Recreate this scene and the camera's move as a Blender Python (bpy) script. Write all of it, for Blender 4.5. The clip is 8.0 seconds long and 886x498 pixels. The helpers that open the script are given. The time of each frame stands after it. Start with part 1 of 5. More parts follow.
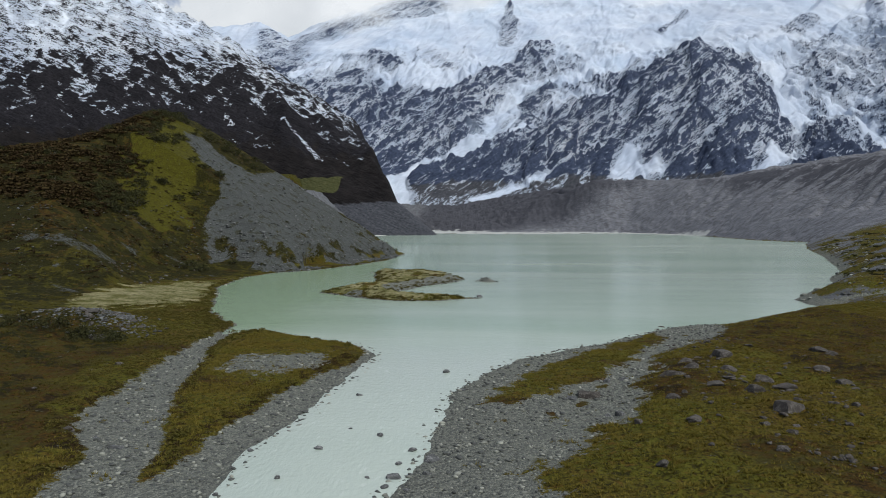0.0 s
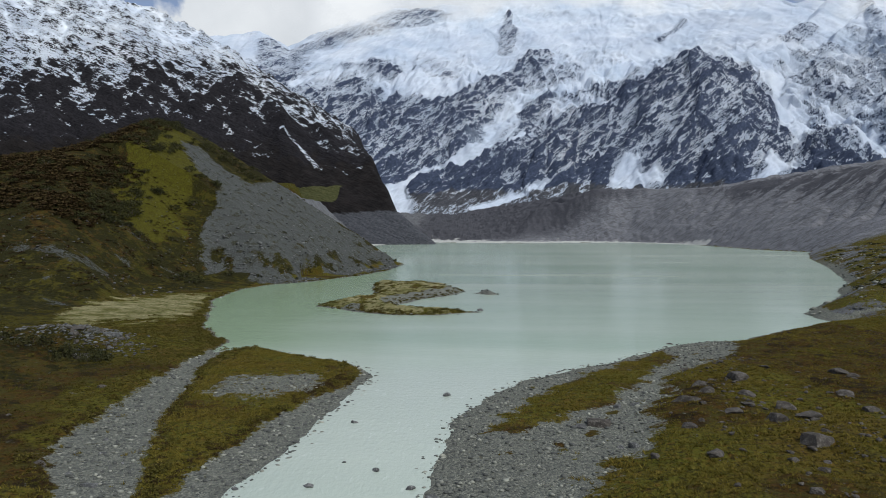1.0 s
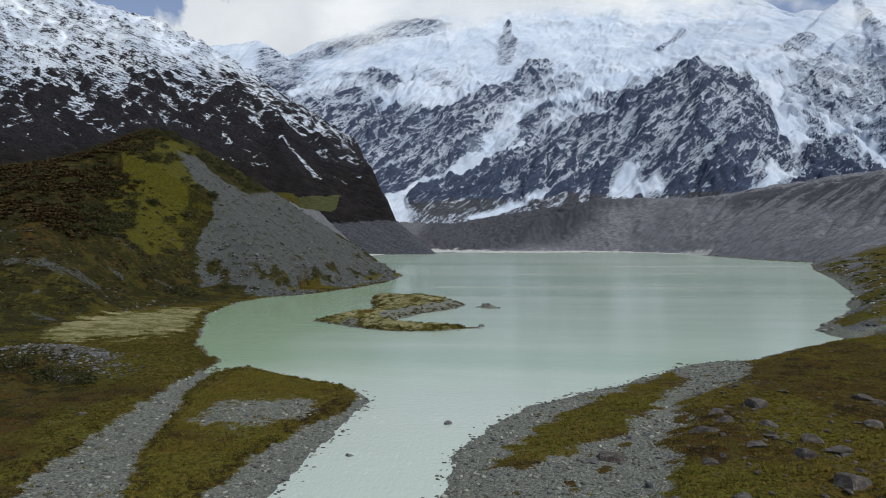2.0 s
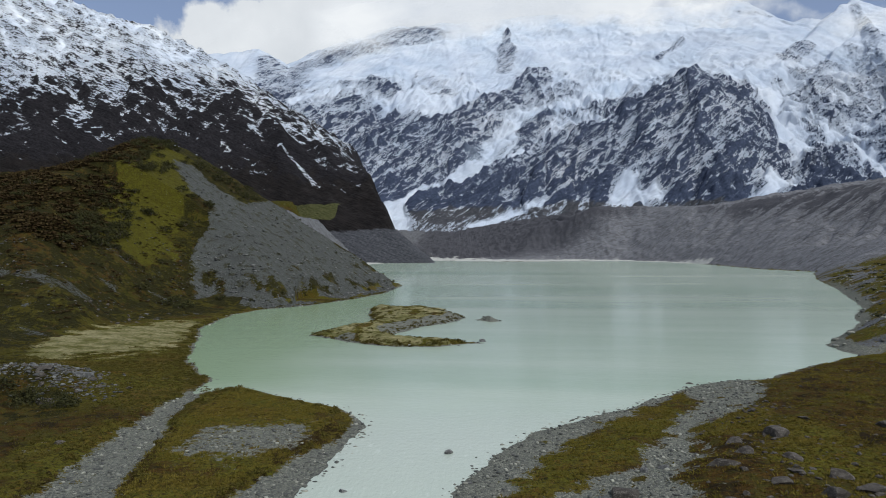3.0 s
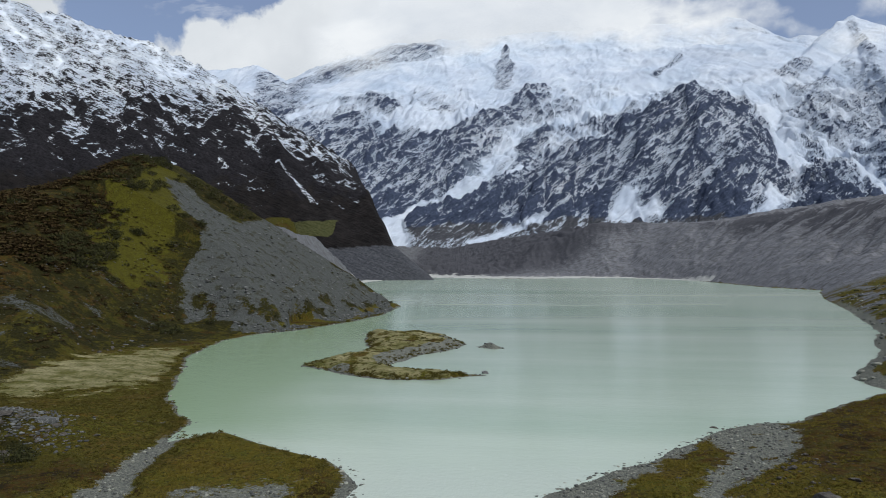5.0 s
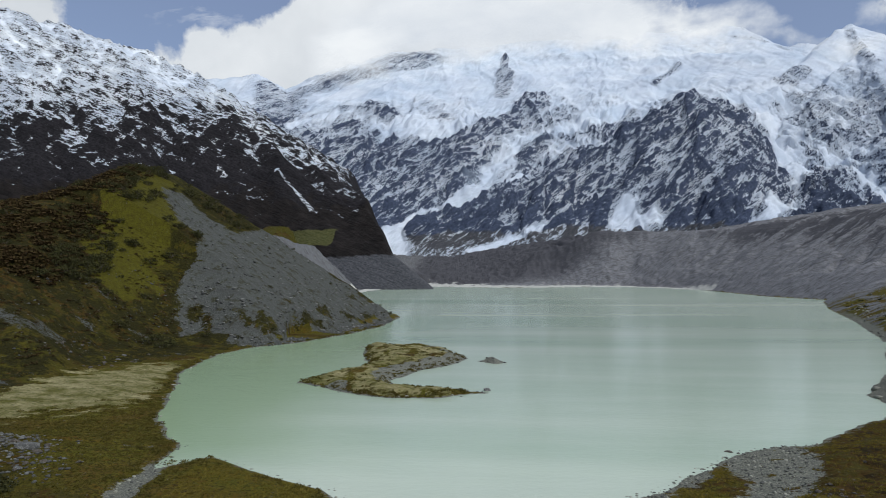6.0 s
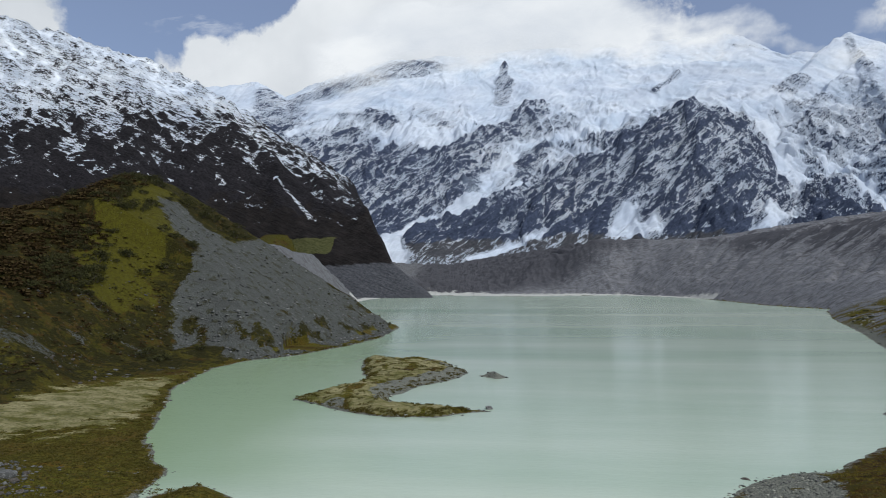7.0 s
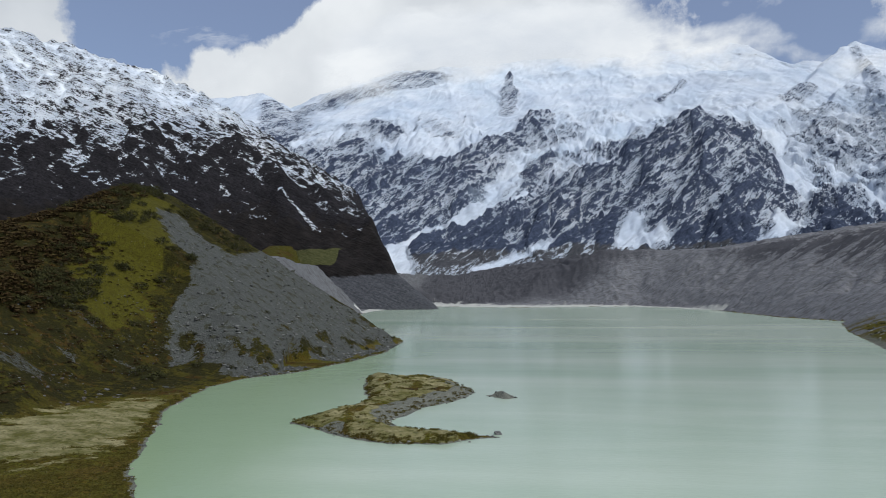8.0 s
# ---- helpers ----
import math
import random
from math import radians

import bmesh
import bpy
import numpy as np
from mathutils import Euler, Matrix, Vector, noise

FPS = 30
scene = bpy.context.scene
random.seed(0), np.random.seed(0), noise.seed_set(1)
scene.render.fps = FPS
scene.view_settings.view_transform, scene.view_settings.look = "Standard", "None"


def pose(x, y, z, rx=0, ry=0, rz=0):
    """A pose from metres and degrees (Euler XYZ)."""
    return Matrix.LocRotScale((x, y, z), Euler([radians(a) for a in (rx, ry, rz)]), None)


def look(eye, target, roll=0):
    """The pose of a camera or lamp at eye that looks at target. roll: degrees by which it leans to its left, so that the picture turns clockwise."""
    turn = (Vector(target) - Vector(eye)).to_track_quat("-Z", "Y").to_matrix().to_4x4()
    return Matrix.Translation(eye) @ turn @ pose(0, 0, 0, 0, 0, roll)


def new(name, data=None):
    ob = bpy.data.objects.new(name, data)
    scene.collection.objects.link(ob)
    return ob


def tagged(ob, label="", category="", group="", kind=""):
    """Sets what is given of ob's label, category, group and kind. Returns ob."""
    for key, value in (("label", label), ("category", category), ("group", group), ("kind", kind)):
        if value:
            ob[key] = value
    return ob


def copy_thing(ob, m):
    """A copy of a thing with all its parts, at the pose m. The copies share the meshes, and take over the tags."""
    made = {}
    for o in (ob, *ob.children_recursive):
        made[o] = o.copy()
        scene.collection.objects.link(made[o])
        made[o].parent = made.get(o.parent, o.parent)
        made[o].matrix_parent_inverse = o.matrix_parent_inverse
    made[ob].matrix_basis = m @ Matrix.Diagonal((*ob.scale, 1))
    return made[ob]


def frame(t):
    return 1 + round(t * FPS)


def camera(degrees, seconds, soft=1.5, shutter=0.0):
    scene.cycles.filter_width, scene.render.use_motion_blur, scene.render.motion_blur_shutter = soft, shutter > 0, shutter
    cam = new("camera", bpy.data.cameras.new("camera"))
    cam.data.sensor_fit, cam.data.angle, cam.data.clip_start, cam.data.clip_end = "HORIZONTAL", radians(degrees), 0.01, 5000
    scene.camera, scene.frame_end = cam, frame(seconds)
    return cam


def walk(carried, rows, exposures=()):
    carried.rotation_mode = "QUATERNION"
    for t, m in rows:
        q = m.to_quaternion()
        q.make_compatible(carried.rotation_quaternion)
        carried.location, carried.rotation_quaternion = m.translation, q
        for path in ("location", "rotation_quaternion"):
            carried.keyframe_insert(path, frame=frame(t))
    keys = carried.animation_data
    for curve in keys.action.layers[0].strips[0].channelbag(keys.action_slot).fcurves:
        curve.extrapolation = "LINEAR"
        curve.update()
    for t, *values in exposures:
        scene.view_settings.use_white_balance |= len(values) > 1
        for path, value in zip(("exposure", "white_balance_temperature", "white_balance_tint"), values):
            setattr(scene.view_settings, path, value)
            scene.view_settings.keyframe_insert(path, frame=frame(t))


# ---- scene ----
cam = camera(64.0, 8.0, soft=0.85)
PATH = [
    (0, (1.444, 21.099, 25.03), (1.395, 23.097, 24.949), -0.3),
    (0.5, (1.299, 24.177, 25.492), (1.251, 26.176, 25.423), -0.3),
    (1, (1.154, 26.945, 26.061), (1.107, 28.943, 26.004), -0.3),
    (1.5, (0.975, 29.973, 26.742), (0.929, 31.972, 26.698), -0.3),
    (3, (0.512, 38.949, 28.755), (0.469, 40.949, 28.745), -0.3),
    (3.5, (0.361, 42.09, 29.508), (0.32, 44.09, 29.509), -0.3),
    (4, (0.183, 44.968, 30.219), (0.142, 46.968, 30.232), -0.3),
    (4.5, (0.075, 48.123, 30.998), (0.035, 50.122, 31.021), -0.3),
    (6, (-0.431, 57.115, 33.157), (-0.469, 59.114, 33.213), -0.4),
    (6.5, (-0.617, 60.199, 34.002), (-0.654, 62.197, 34.07), -0.4),
    (7, (-0.821, 63.315, 34.806), (-0.857, 65.313, 34.883), -0.4),
    (7.5, (-0.94, 66.813, 35.494), (-0.975, 68.811, 35.583), -0.4),
    (8, (-1.001, 74.112, 36.343), (-1.052, 76.108, 36.449), -0.5),
]
walk(cam, [(t, look(eye, target, roll)) for t, eye, target, roll in PATH], [(0, -0.12, 6220, 8), (8, -0.12, 6220, 8)])

# ---------------------------------------------------------------- light
SUN_ELEVATION, SUN_AZIMUTH = 48.0, 132.0  # degrees; azimuth clockwise from +y
world = bpy.data.worlds.new("world")
scene.world = world
world.use_nodes = True


def build_sky(tree):
    nodes, links = tree.nodes, tree.links
    nodes.clear()
    out = nodes.new("ShaderNodeOutputWorld")
    back = nodes.new("ShaderNodeBackground")
    sky = nodes.new("ShaderNodeTexSky")
    sky.sky_type, sky.sun_disc = "NISHITA", False
    sky.sun_elevation, sky.sun_rotation = radians(SUN_ELEVATION), radians(SUN_AZIMUTH)
    sky.altitude, sky.air_density, sky.dust_density = 800, 1.0, 1.0
    # cumulus over the direction of view: broken cloud with two clear spells
    coord = nodes.new("ShaderNodeTexCoord")
    big = nodes.new("ShaderNodeTexNoise")
    big.inputs["Scale"].default_value, big.inputs["Detail"].default_value, big.inputs["Roughness"].default_value = 6.5, 10, 0.66
    links.new(coord.outputs["Generated"], big.inputs["Vector"])
    wisp = nodes.new("ShaderNodeTexNoise")
    wisp.inputs["Scale"].default_value, wisp.inputs["Detail"].default_value, wisp.inputs["Roughness"].default_value = 24, 8, 0.62
    links.new(coord.outputs["Generated"], wisp.inputs["Vector"])
    curl = nodes.new("ShaderNodeMath")
    curl.operation = "MULTIPLY_ADD"
    links.new(wisp.outputs["Fac"], curl.inputs[0])
    curl.inputs[1].default_value = 0.6
    whole = nodes.new("ShaderNodeMath")
    whole.operation = "SUBTRACT"
    links.new(big.outputs["Fac"], whole.inputs[0])
    whole.inputs[1].default_value = 0.3
    links.new(whole.outputs[0], curl.inputs[2])
    density = curl.outputs[0]
    for centre, size, depth in (((-0.406, 0.849, 0.340), 0.150, 0.50), ((-0.299, 0.886, 0.356), 0.140, 0.50), ((-0.215, 0.900, 0.379), 0.110, 0.42),
                                ((-0.513, 0.794, 0.327), 0.120, -0.50), ((-0.352, 0.892, 0.285), 0.070, -0.50), ((-0.285, 0.914, 0.287), 0.080, -0.50),
                                ((-0.221, 0.926, 0.305), 0.090, -0.50), ((-0.153, 0.931, 0.332), 0.110, -0.55), ((0.029, 0.935, 0.354), 0.300, -0.50),
                                ((0.416, 0.847, 0.330), 0.150, 0.62), ((0.366, 0.885, 0.289), 0.060, -0.40), ((0.482, 0.817, 0.317), 0.050, -0.35)):
        near = nodes.new("ShaderNodeVectorMath")
        near.operation = "DISTANCE"
        links.new(coord.outputs["Generated"], near.inputs[0])
        near.inputs[1].default_value = centre
        fall = nodes.new("ShaderNodeMapRange")
        fall.interpolation_type = "SMOOTHSTEP"
        fall.inputs[1].default_value, fall.inputs[2].default_value = size, 0.02
        fall.inputs[3].default_value, fall.inputs[4].default_value = 0.0, depth
        links.new(near.outputs["Value"], fall.inputs[0])
        less = nodes.new("ShaderNodeMath")
        less.operation = "SUBTRACT"
        links.new(density, less.inputs[0])
        links.new(fall.outputs[0], less.inputs[1])
        density = less.outputs[0]
    ramp = nodes.new("ShaderNodeValToRGB")
    ramp.color_ramp.elements[0].position, ramp.color_ramp.elements[1].position = 0.44, 0.62
    links.new(density, ramp.inputs[0])
    tone = nodes.new("ShaderNodeTexNoise")
    tone.inputs["Scale"].default_value, tone.inputs["Detail"].default_value = 6, 5
    links.new(coord.outputs["Generated"], tone.inputs["Vector"])
    tramp = nodes.new("ShaderNodeValToRGB")
    tramp.color_ramp.elements[0].position, tramp.color_ramp.elements[1].position = 0.3, 0.7
    tramp.color_ramp.elements[0].color, tramp.color_ramp.elements[1].color = (5.8, 6.0, 6.3, 1), (8.3, 8.35, 8.4, 1)
    links.new(tone.outputs["Fac"], tramp.inputs[0])
    mix = nodes.new("ShaderNodeMixRGB")
    links.new(ramp.outputs["Color"], mix.inputs[0])
    veil = nodes.new("ShaderNodeMixRGB")
    veil.inputs[0].default_value, veil.inputs[2].default_value = 0.45, (3.0, 3.35, 4.9, 1)
    links.new(sky.outputs[0], veil.inputs[1])
    links.new(veil.outputs[0], mix.inputs[1])
    links.new(tramp.outputs["Color"], mix.inputs[2])
    links.new(mix.outputs[0], back.inputs["Color"])
    back.inputs["Strength"].default_value = 0.11
    links.new(back.outputs[0], out.inputs[0])


build_sky(world.node_tree)
sun = new("sun", bpy.data.lights.new("sun", "SUN"))
sun.data.energy, sun.data.angle, sun.data.color = 3.25, radians(1.5), (1.0, 0.96, 0.9)
az, el = radians(SUN_AZIMUTH), radians(SUN_ELEVATION)
sun.matrix_world = look((0, 0, 0), (-math.sin(az) * math.cos(el), -math.cos(az) * math.cos(el), -math.sin(el)))


# ---------------------------------------------------------------- noise and terrain tools
def lattice(ix, iy, seed):
    h = (ix.astype(np.int64) * 374761393 + iy.astype(np.int64) * 668265263 + seed * 2147483647) & 0xFFFFFFFF
    h = ((h ^ (h >> 13)) * 1274126177) & 0xFFFFFFFF
    h = ((h ^ (h >> 16)) * 2246822519) & 0xFFFFFFFF
    return ((h ^ (h >> 15)) & 0xFFFF) / 65535.0 * 2 * math.pi


def perlin(x, y, seed=0):
    """Gradient noise, about -1 to 1."""
    ix, iy = np.floor(x), np.floor(y)
    fx, fy = x - ix, y - iy
    ux, uy = fx * fx * fx * (fx * (fx * 6 - 15) + 10), fy * fy * fy * (fy * (fy * 6 - 15) + 10)

    def corner(dx, dy):
        a = lattice(ix + dx, iy + dy, seed)
        return np.cos(a) * (fx - dx) + np.sin(a) * (fy - dy)

    low = corner(0, 0) * (1 - ux) + corner(1, 0) * ux
    high = corner(0, 1) * (1 - ux) + corner(1, 1) * ux
    return (low * (1 - uy) + high * uy) * 1.5


def fbm(x, y, octaves, seed=0, gain=0.5):
    total, amp, norm = 0.0, 1.0, 0.0
    for k in range(octaves):
        total = total + amp * perlin(x * 2.03**k + 17.3 * k, y * 2.03**k - 9.1 * k, seed + k)
        norm += amp
        amp *= gain
    return total / norm


def ridged(x, y, octaves, seed=0, gain=0.5):
    """Sharp crests at 1, valleys towards 0."""
    total, amp, norm, weight = 0.0, 1.0, 0.0, 1.0
    for k in range(octaves):
        n = (1 - np.abs(perlin(x * 2.07**k + 31.7 * k, y * 2.07**k + 5.3 * k, seed + k))) ** 2 * weight
        total = total + amp * n
        norm += amp
        weight = np.clip(n * 1.6, 0, 1)
        amp *= gain
    return total / norm


def smooth(a, b, x):
    t = np.clip((x - a) / (b - a), 0, 1)
    return t * t * (3 - 2 * t)


def smin(a, b, k):
    h = np.clip(0.5 + 0.5 * (b - a) / k, 0, 1)
    return b + (a - b) * h - k * h * (1 - h)


def smax(a, b, k):
    return -smin(-a, -b, k)


def to_line(x, y, line, closed=False):
    """Distance from points to a line of (x, y) places, and how far along it (in places) the nearest spot lies."""
    best, where = np.full(x.shape, 1e18), np.zeros(x.shape)
    pairs = list(zip(line, line[1:] + line[:1] if closed else line[1:]))
    for n, (a, b) in enumerate(pairs):
        dx, dy = b[0] - a[0], b[1] - a[1]
        s = np.clip(((x - a[0]) * dx + (y - a[1]) * dy) / max(dx * dx + dy * dy, 1e-9), 0, 1)
        d = (x - a[0] - s * dx) ** 2 + (y - a[1] - s * dy) ** 2
        near = d < best
        best[near], where[near] = d[near], n + s[near]
    return np.sqrt(best), where


def inside(x, y, ring):
    odd = np.zeros(x.shape, bool)
    for a, b in zip(ring, ring[1:] + ring[:1]):
        if a[1] == b[1]:
            continue
        cross = (a[1] > y) != (b[1] > y)
        odd ^= cross & (x < (b[0] - a[0]) * (y - a[1]) / (b[1] - a[1]) + a[0])
    return odd


def signed(x, y, ring):
    """Distance to a closed outline, positive inside it."""
    d, _ = to_line(x, y, ring, True)
    return np.where(inside(x, y, ring), d, -d)


def tent(x, y, ridge, slope, bow=0.0):
    """Height below a ridge line of (x, y, z) places that falls off on both sides; bow > 0 makes the foot gentler."""
    best = np.full(x.shape, -1e9)
    for a, b in zip(ridge, ridge[1:]):
        dx, dy = b[0] - a[0], b[1] - a[1]
        s = np.clip(((x - a[0]) * dx + (y - a[1]) * dy) / (dx * dx + dy * dy), 0, 1)
        d = np.hypot(x - a[0] - s * dx, y - a[1] - s * dy)
        best = np.maximum(best, a[2] + s * (b[2] - a[2]) - slope * d / (1 + bow * d))
    return best


def spread(*runs):
    """Grid lines: runs of (start, end, first step, last step)."""
    out = []
    for start, end, a, b in runs:
        v = start
        while v < end - 1e-6:
            out.append(v)
            v += a + (b - a) * (v - start) / (end - start)
    out.append(runs[-1][1])
    return np.array(out)


def boxed(z, n):
    """The mean height over a square of 2 n + 1 cells."""
    for axis in (0, 1):
        wide = np.concatenate([np.repeat(z.take([0], axis), n + 1, axis), z, np.repeat(z.take([-1], axis), n, axis)], axis)
        total = np.cumsum(wide, axis)
        size = z.shape[axis]
        z = (total.take(range(2 * n + 1, 2 * n + 1 + size), axis) - total.take(range(size), axis)) / (2 * n + 1)
    return z


def sheet(name, xs, ys, height, masks, material, skip=None):
    """A height field as one mesh, with point attributes for its cover."""
    gx, gy = np.meshgrid(xs, ys)
    gx, gy = gx.ravel(), gy.ravel()
    z = height(gx, gy)
    nx, ny = len(xs), len(ys)
    base = (np.arange(ny - 1)[:, None] * nx + np.arange(nx - 1)[None]).ravel()
    quads = np.stack([base, base + 1, base + nx + 1, base + nx], 1)
    if skip is not None:
        quads = quads[~skip(gx, gy, z)[quads].all(1)]
    me = bpy.data.meshes.new(name)
    me.vertices.add(len(gx))
    me.vertices.foreach_set("co", np.stack([gx, gy, z], 1).astype(np.float32).ravel())
    me.loops.add(quads.size)
    me.loops.foreach_set("vertex_index", quads.ravel().astype(np.int32))
    me.polygons.add(len(quads))
    me.polygons.foreach_set("loop_start", (np.arange(len(quads)) * 4).astype(np.int32))
    me.polygons.foreach_set("use_smooth", np.ones(len(quads), bool))
    me.update(calc_edges=True)
    slope_y, slope_x = np.gradient(z.reshape(ny, nx), ys, xs)
    steep = np.hypot(slope_x, slope_y).ravel()
    hollows = [(boxed(z.reshape(ny, nx), n).ravel() - z) for n in (2, 7)]
    for key, values in masks(gx, gy, z, steep, hollows).items():
        me.attributes.new(key, "FLOAT", "POINT").data.foreach_set("value", np.asarray(values, np.float32))
    me.materials.append(material)
    return new(name, me)


# ---------------------------------------------------------------- materials
class Nodes:
    """Short names for building a node material."""

    def __init__(self, name):
        self.mat = bpy.data.materials.new(name)
        self.mat.use_nodes = True
        self.tree = self.mat.node_tree
        self.tree.nodes.clear()
        self.out = self.tree.nodes.new("ShaderNodeOutputMaterial")

    def add(self, kind, **values):
        node = self.tree.nodes.new(kind)
        for key, value in values.items():
            node.inputs[key.replace("_", " ")].default_value = value
        return node

    def link(self, a, b):
        self.tree.links.new(a, b)

    def place(self, scale=(1, 1, 1), turn=(0, 0, 0)):
        geo = self.add("ShaderNodeNewGeometry")
        turned = self.add("ShaderNodeMapping")
        turned.inputs["Rotation"].default_value = [radians(a) for a in turn]
        self.link(geo.outputs["Position"], turned.inputs["Vector"])
        mapping = self.add("ShaderNodeMapping")
        mapping.inputs["Scale"].default_value = scale
        self.link(turned.outputs[0], mapping.inputs["Vector"])
        return mapping.outputs[0]

    def noise(self, size, detail=4.0, rough=0.55, vector=None, low=0.3, high=0.7):
        n = self.add("ShaderNodeTexNoise", Scale=1.0 / size, Detail=detail, Roughness=rough)
        self.link(vector if vector else self.place(), n.inputs["Vector"])
        return self.span(n.outputs["Fac"], low, high)

    def span(self, value, low, high, out_low=0.0, out_high=1.0):
        m = self.add("ShaderNodeMapRange")
        m.inputs[1].default_value, m.inputs[2].default_value, m.inputs[3].default_value, m.inputs[4].default_value = low, high, out_low, out_high
        self.link(value, m.inputs[0])
        return m.outputs[0]

    def math(self, how, a, b=0.0):
        m = self.tree.nodes.new("ShaderNodeMath")
        m.operation = how
        for socket, v in zip(m.inputs, (a, b)):
            if isinstance(v, (int, float)):
                socket.default_value = v
            else:
                self.link(v, socket)
        return m.outputs[0]

    def mix(self, fac, a, b):
        m = self.tree.nodes.new("ShaderNodeMixRGB")
        for socket, v in zip(m.inputs, (fac, a, b)):
            if isinstance(v, (int, float)):
                socket.default_value = v
            elif isinstance(v, tuple):
                socket.default_value = (*v, 1)
            else:
                self.link(v, socket)
        return m.outputs[0]

    def attr(self, name):
        a = self.tree.nodes.new("ShaderNodeAttribute")
        a.attribute_name = name
        return a.outputs["Fac"]

    def random(self):
        return self.tree.nodes.new("ShaderNodeObjectInfo").outputs["Random"]

    def island(self):
        return self.tree.nodes.new("ShaderNodeNewGeometry").outputs["Random Per Island"]

    def finish(self, colour, rough=0.9, bump=None, strength=0.5, distance=0.1, **more):
        b = self.add("ShaderNodeBsdfPrincipled")
        for socket, v in ((b.inputs["Base Color"], colour), (b.inputs["Roughness"], rough)):
            if isinstance(v, tuple):
                socket.default_value = (*v, 1)
            elif isinstance(v, (int, float)):
                socket.default_value = v
            else:
                self.link(v, socket)
        for key, v in more.items():
            b.inputs[key.replace("_", " ")].default_value = v
        if bump is not None:
            n = self.add("ShaderNodeBump", Strength=strength, Distance=distance)
            self.link(bump, n.inputs["Height"])
            self.link(n.outputs[0], b.inputs["Normal"])
        self.link(b.outputs[0], self.out.inputs[0])
        return self.mat


def ground_material():
    m = Nodes("ground_cover")
    fine, mid, wide = m.noise(0.35, 6), m.noise(2.4, 5), m.noise(14, 4)
    stones = m.add("ShaderNodeTexVoronoi", Scale=3.4)
    m.link(m.place(), stones.inputs["Vector"])
    pebble = m.add("ShaderNodeTexVoronoi", Scale=7.0)
    m.link(m.place(), pebble.inputs["Vector"])
    gravel = m.mix(m.span(stones.outputs["Color"], 0.1, 0.9), (0.070, 0.074, 0.062), (0.29, 0.295, 0.235))
    gravel = m.mix(m.math("MULTIPLY", mid, 0.5), gravel, (0.17, 0.172, 0.138))
    gravel = m.mix(m.span(pebble.outputs["Distance"], 0.25, 0.7, 0, 0.6), gravel, (0.07, 0.075, 0.08))
    grass = m.mix(mid, (0.072, 0.073, 0.010), (0.112, 0.102, 0.014))
    grass = m.mix(m.span(wide, 0.35, 0.8), grass, (0.092, 0.068, 0.013))
    grass = m.mix(m.span(fine, 0.5, 0.95, 0, 0.75), grass, (0.032, 0.028, 0.007))
    grass = m.mix(m.span(m.noise(1.3, 6, 0.68), 0.55, 0.85, 0, 0.75), grass, (0.105, 0.058, 0.012))
    # Dark specks deepen the shade in the grass by colour.
    grass = m.mix(m.span(m.noise(0.55, 5, 0.7), 0.5, 0.75, 0, 0.85), grass, (0.020, 0.016, 0.005))
    # Darker olive turf for the hill, the left slope and the far terrace.
    moss = m.mix(mid, (0.030, 0.031, 0.006), (0.072, 0.062, 0.009))
    moss = m.mix(m.span(m.noise(0.9, 6, 0.68), 0.5, 0.8, 0, 0.8), moss, (0.020, 0.020, 0.006))
    grass = m.mix(m.attr("moss"), grass, moss)
    rust = m.mix(fine, (0.024, 0.015, 0.004), (0.085, 0.047, 0.010))
    rust = m.mix(m.span(m.noise(1.1, 5), 0.5, 0.8, 0, 0.7), rust, (0.05, 0.048, 0.012))
    broad = m.noise(5.5, 7, 0.68, None, 0.38, 0.62)
    rust = m.mix(m.span(broad, 0.45, 0.9, 0, 0.8), rust, (0.05, 0.046, 0.011))
    rust = m.mix(m.span(broad, 0.4, 0.1, 0, 0.8), rust, (0.014, 0.011, 0.006))
    grass = m.mix(m.span(m.math("ADD", m.attr("rust"), m.math("MULTIPLY", m.math("SUBTRACT", mid, 0.5), 0.6)), 0.35, 0.65), grass, rust)
    drift = m.noise(5, 7, 0.66, m.place((0.6, 1, 1), (0, 0, 20)))
    # Dark scrub, which also paints cloud shade on the left slopes.
    heath = m.mix(m.noise(0.5, 5), (0.010, 0.010, 0.004), (0.034, 0.031, 0.008))
    clump = m.math("ADD", m.math("MULTIPLY", m.noise(1.7, 6, 0.66), 0.5), m.math("MULTIPLY", m.noise(6, 7, 0.68, None, 0.38, 0.62), 0.5))
    grass = m.mix(m.span(m.math("ADD", m.attr("heath"), m.math("MULTIPLY", m.math("SUBTRACT", clump, 0.5), 1.2)), 0.40, 0.60), grass, heath)
    # Sunlit patch of hill turf, with the sun put into a brighter green.
    lawn = m.mix(m.noise(2.0, 6, 0.65), (0.080, 0.076, 0.009), (0.050, 0.045, 0.008))
    lawn = m.mix(m.span(m.noise(0.7, 5, 0.7), 0.6, 0.85, 0, 0.8), lawn, (0.024, 0.021, 0.006))
    grass = m.mix(m.span(m.math("ADD", m.attr("lawn"), m.math("MULTIPLY", m.math("SUBTRACT", clump, 0.5), 0.7)), 0.4, 0.6), grass, lawn)
    sand = m.mix(m.span(drift, 0.2, 0.8), (0.29, 0.26, 0.14), (0.10, 0.098, 0.026))
    sand = m.mix(m.span(m.noise(1.3, 6, 0.66), 0.5, 0.8, 0, 0.7), sand, (0.065, 0.068, 0.02))
    scree = m.mix(fine, (0.036, 0.040, 0.038), (0.112, 0.118, 0.110))
    streak = m.noise(2.2, 5, 0.6, m.place((0.16, 1, 0.16), (0, 0, 14)))
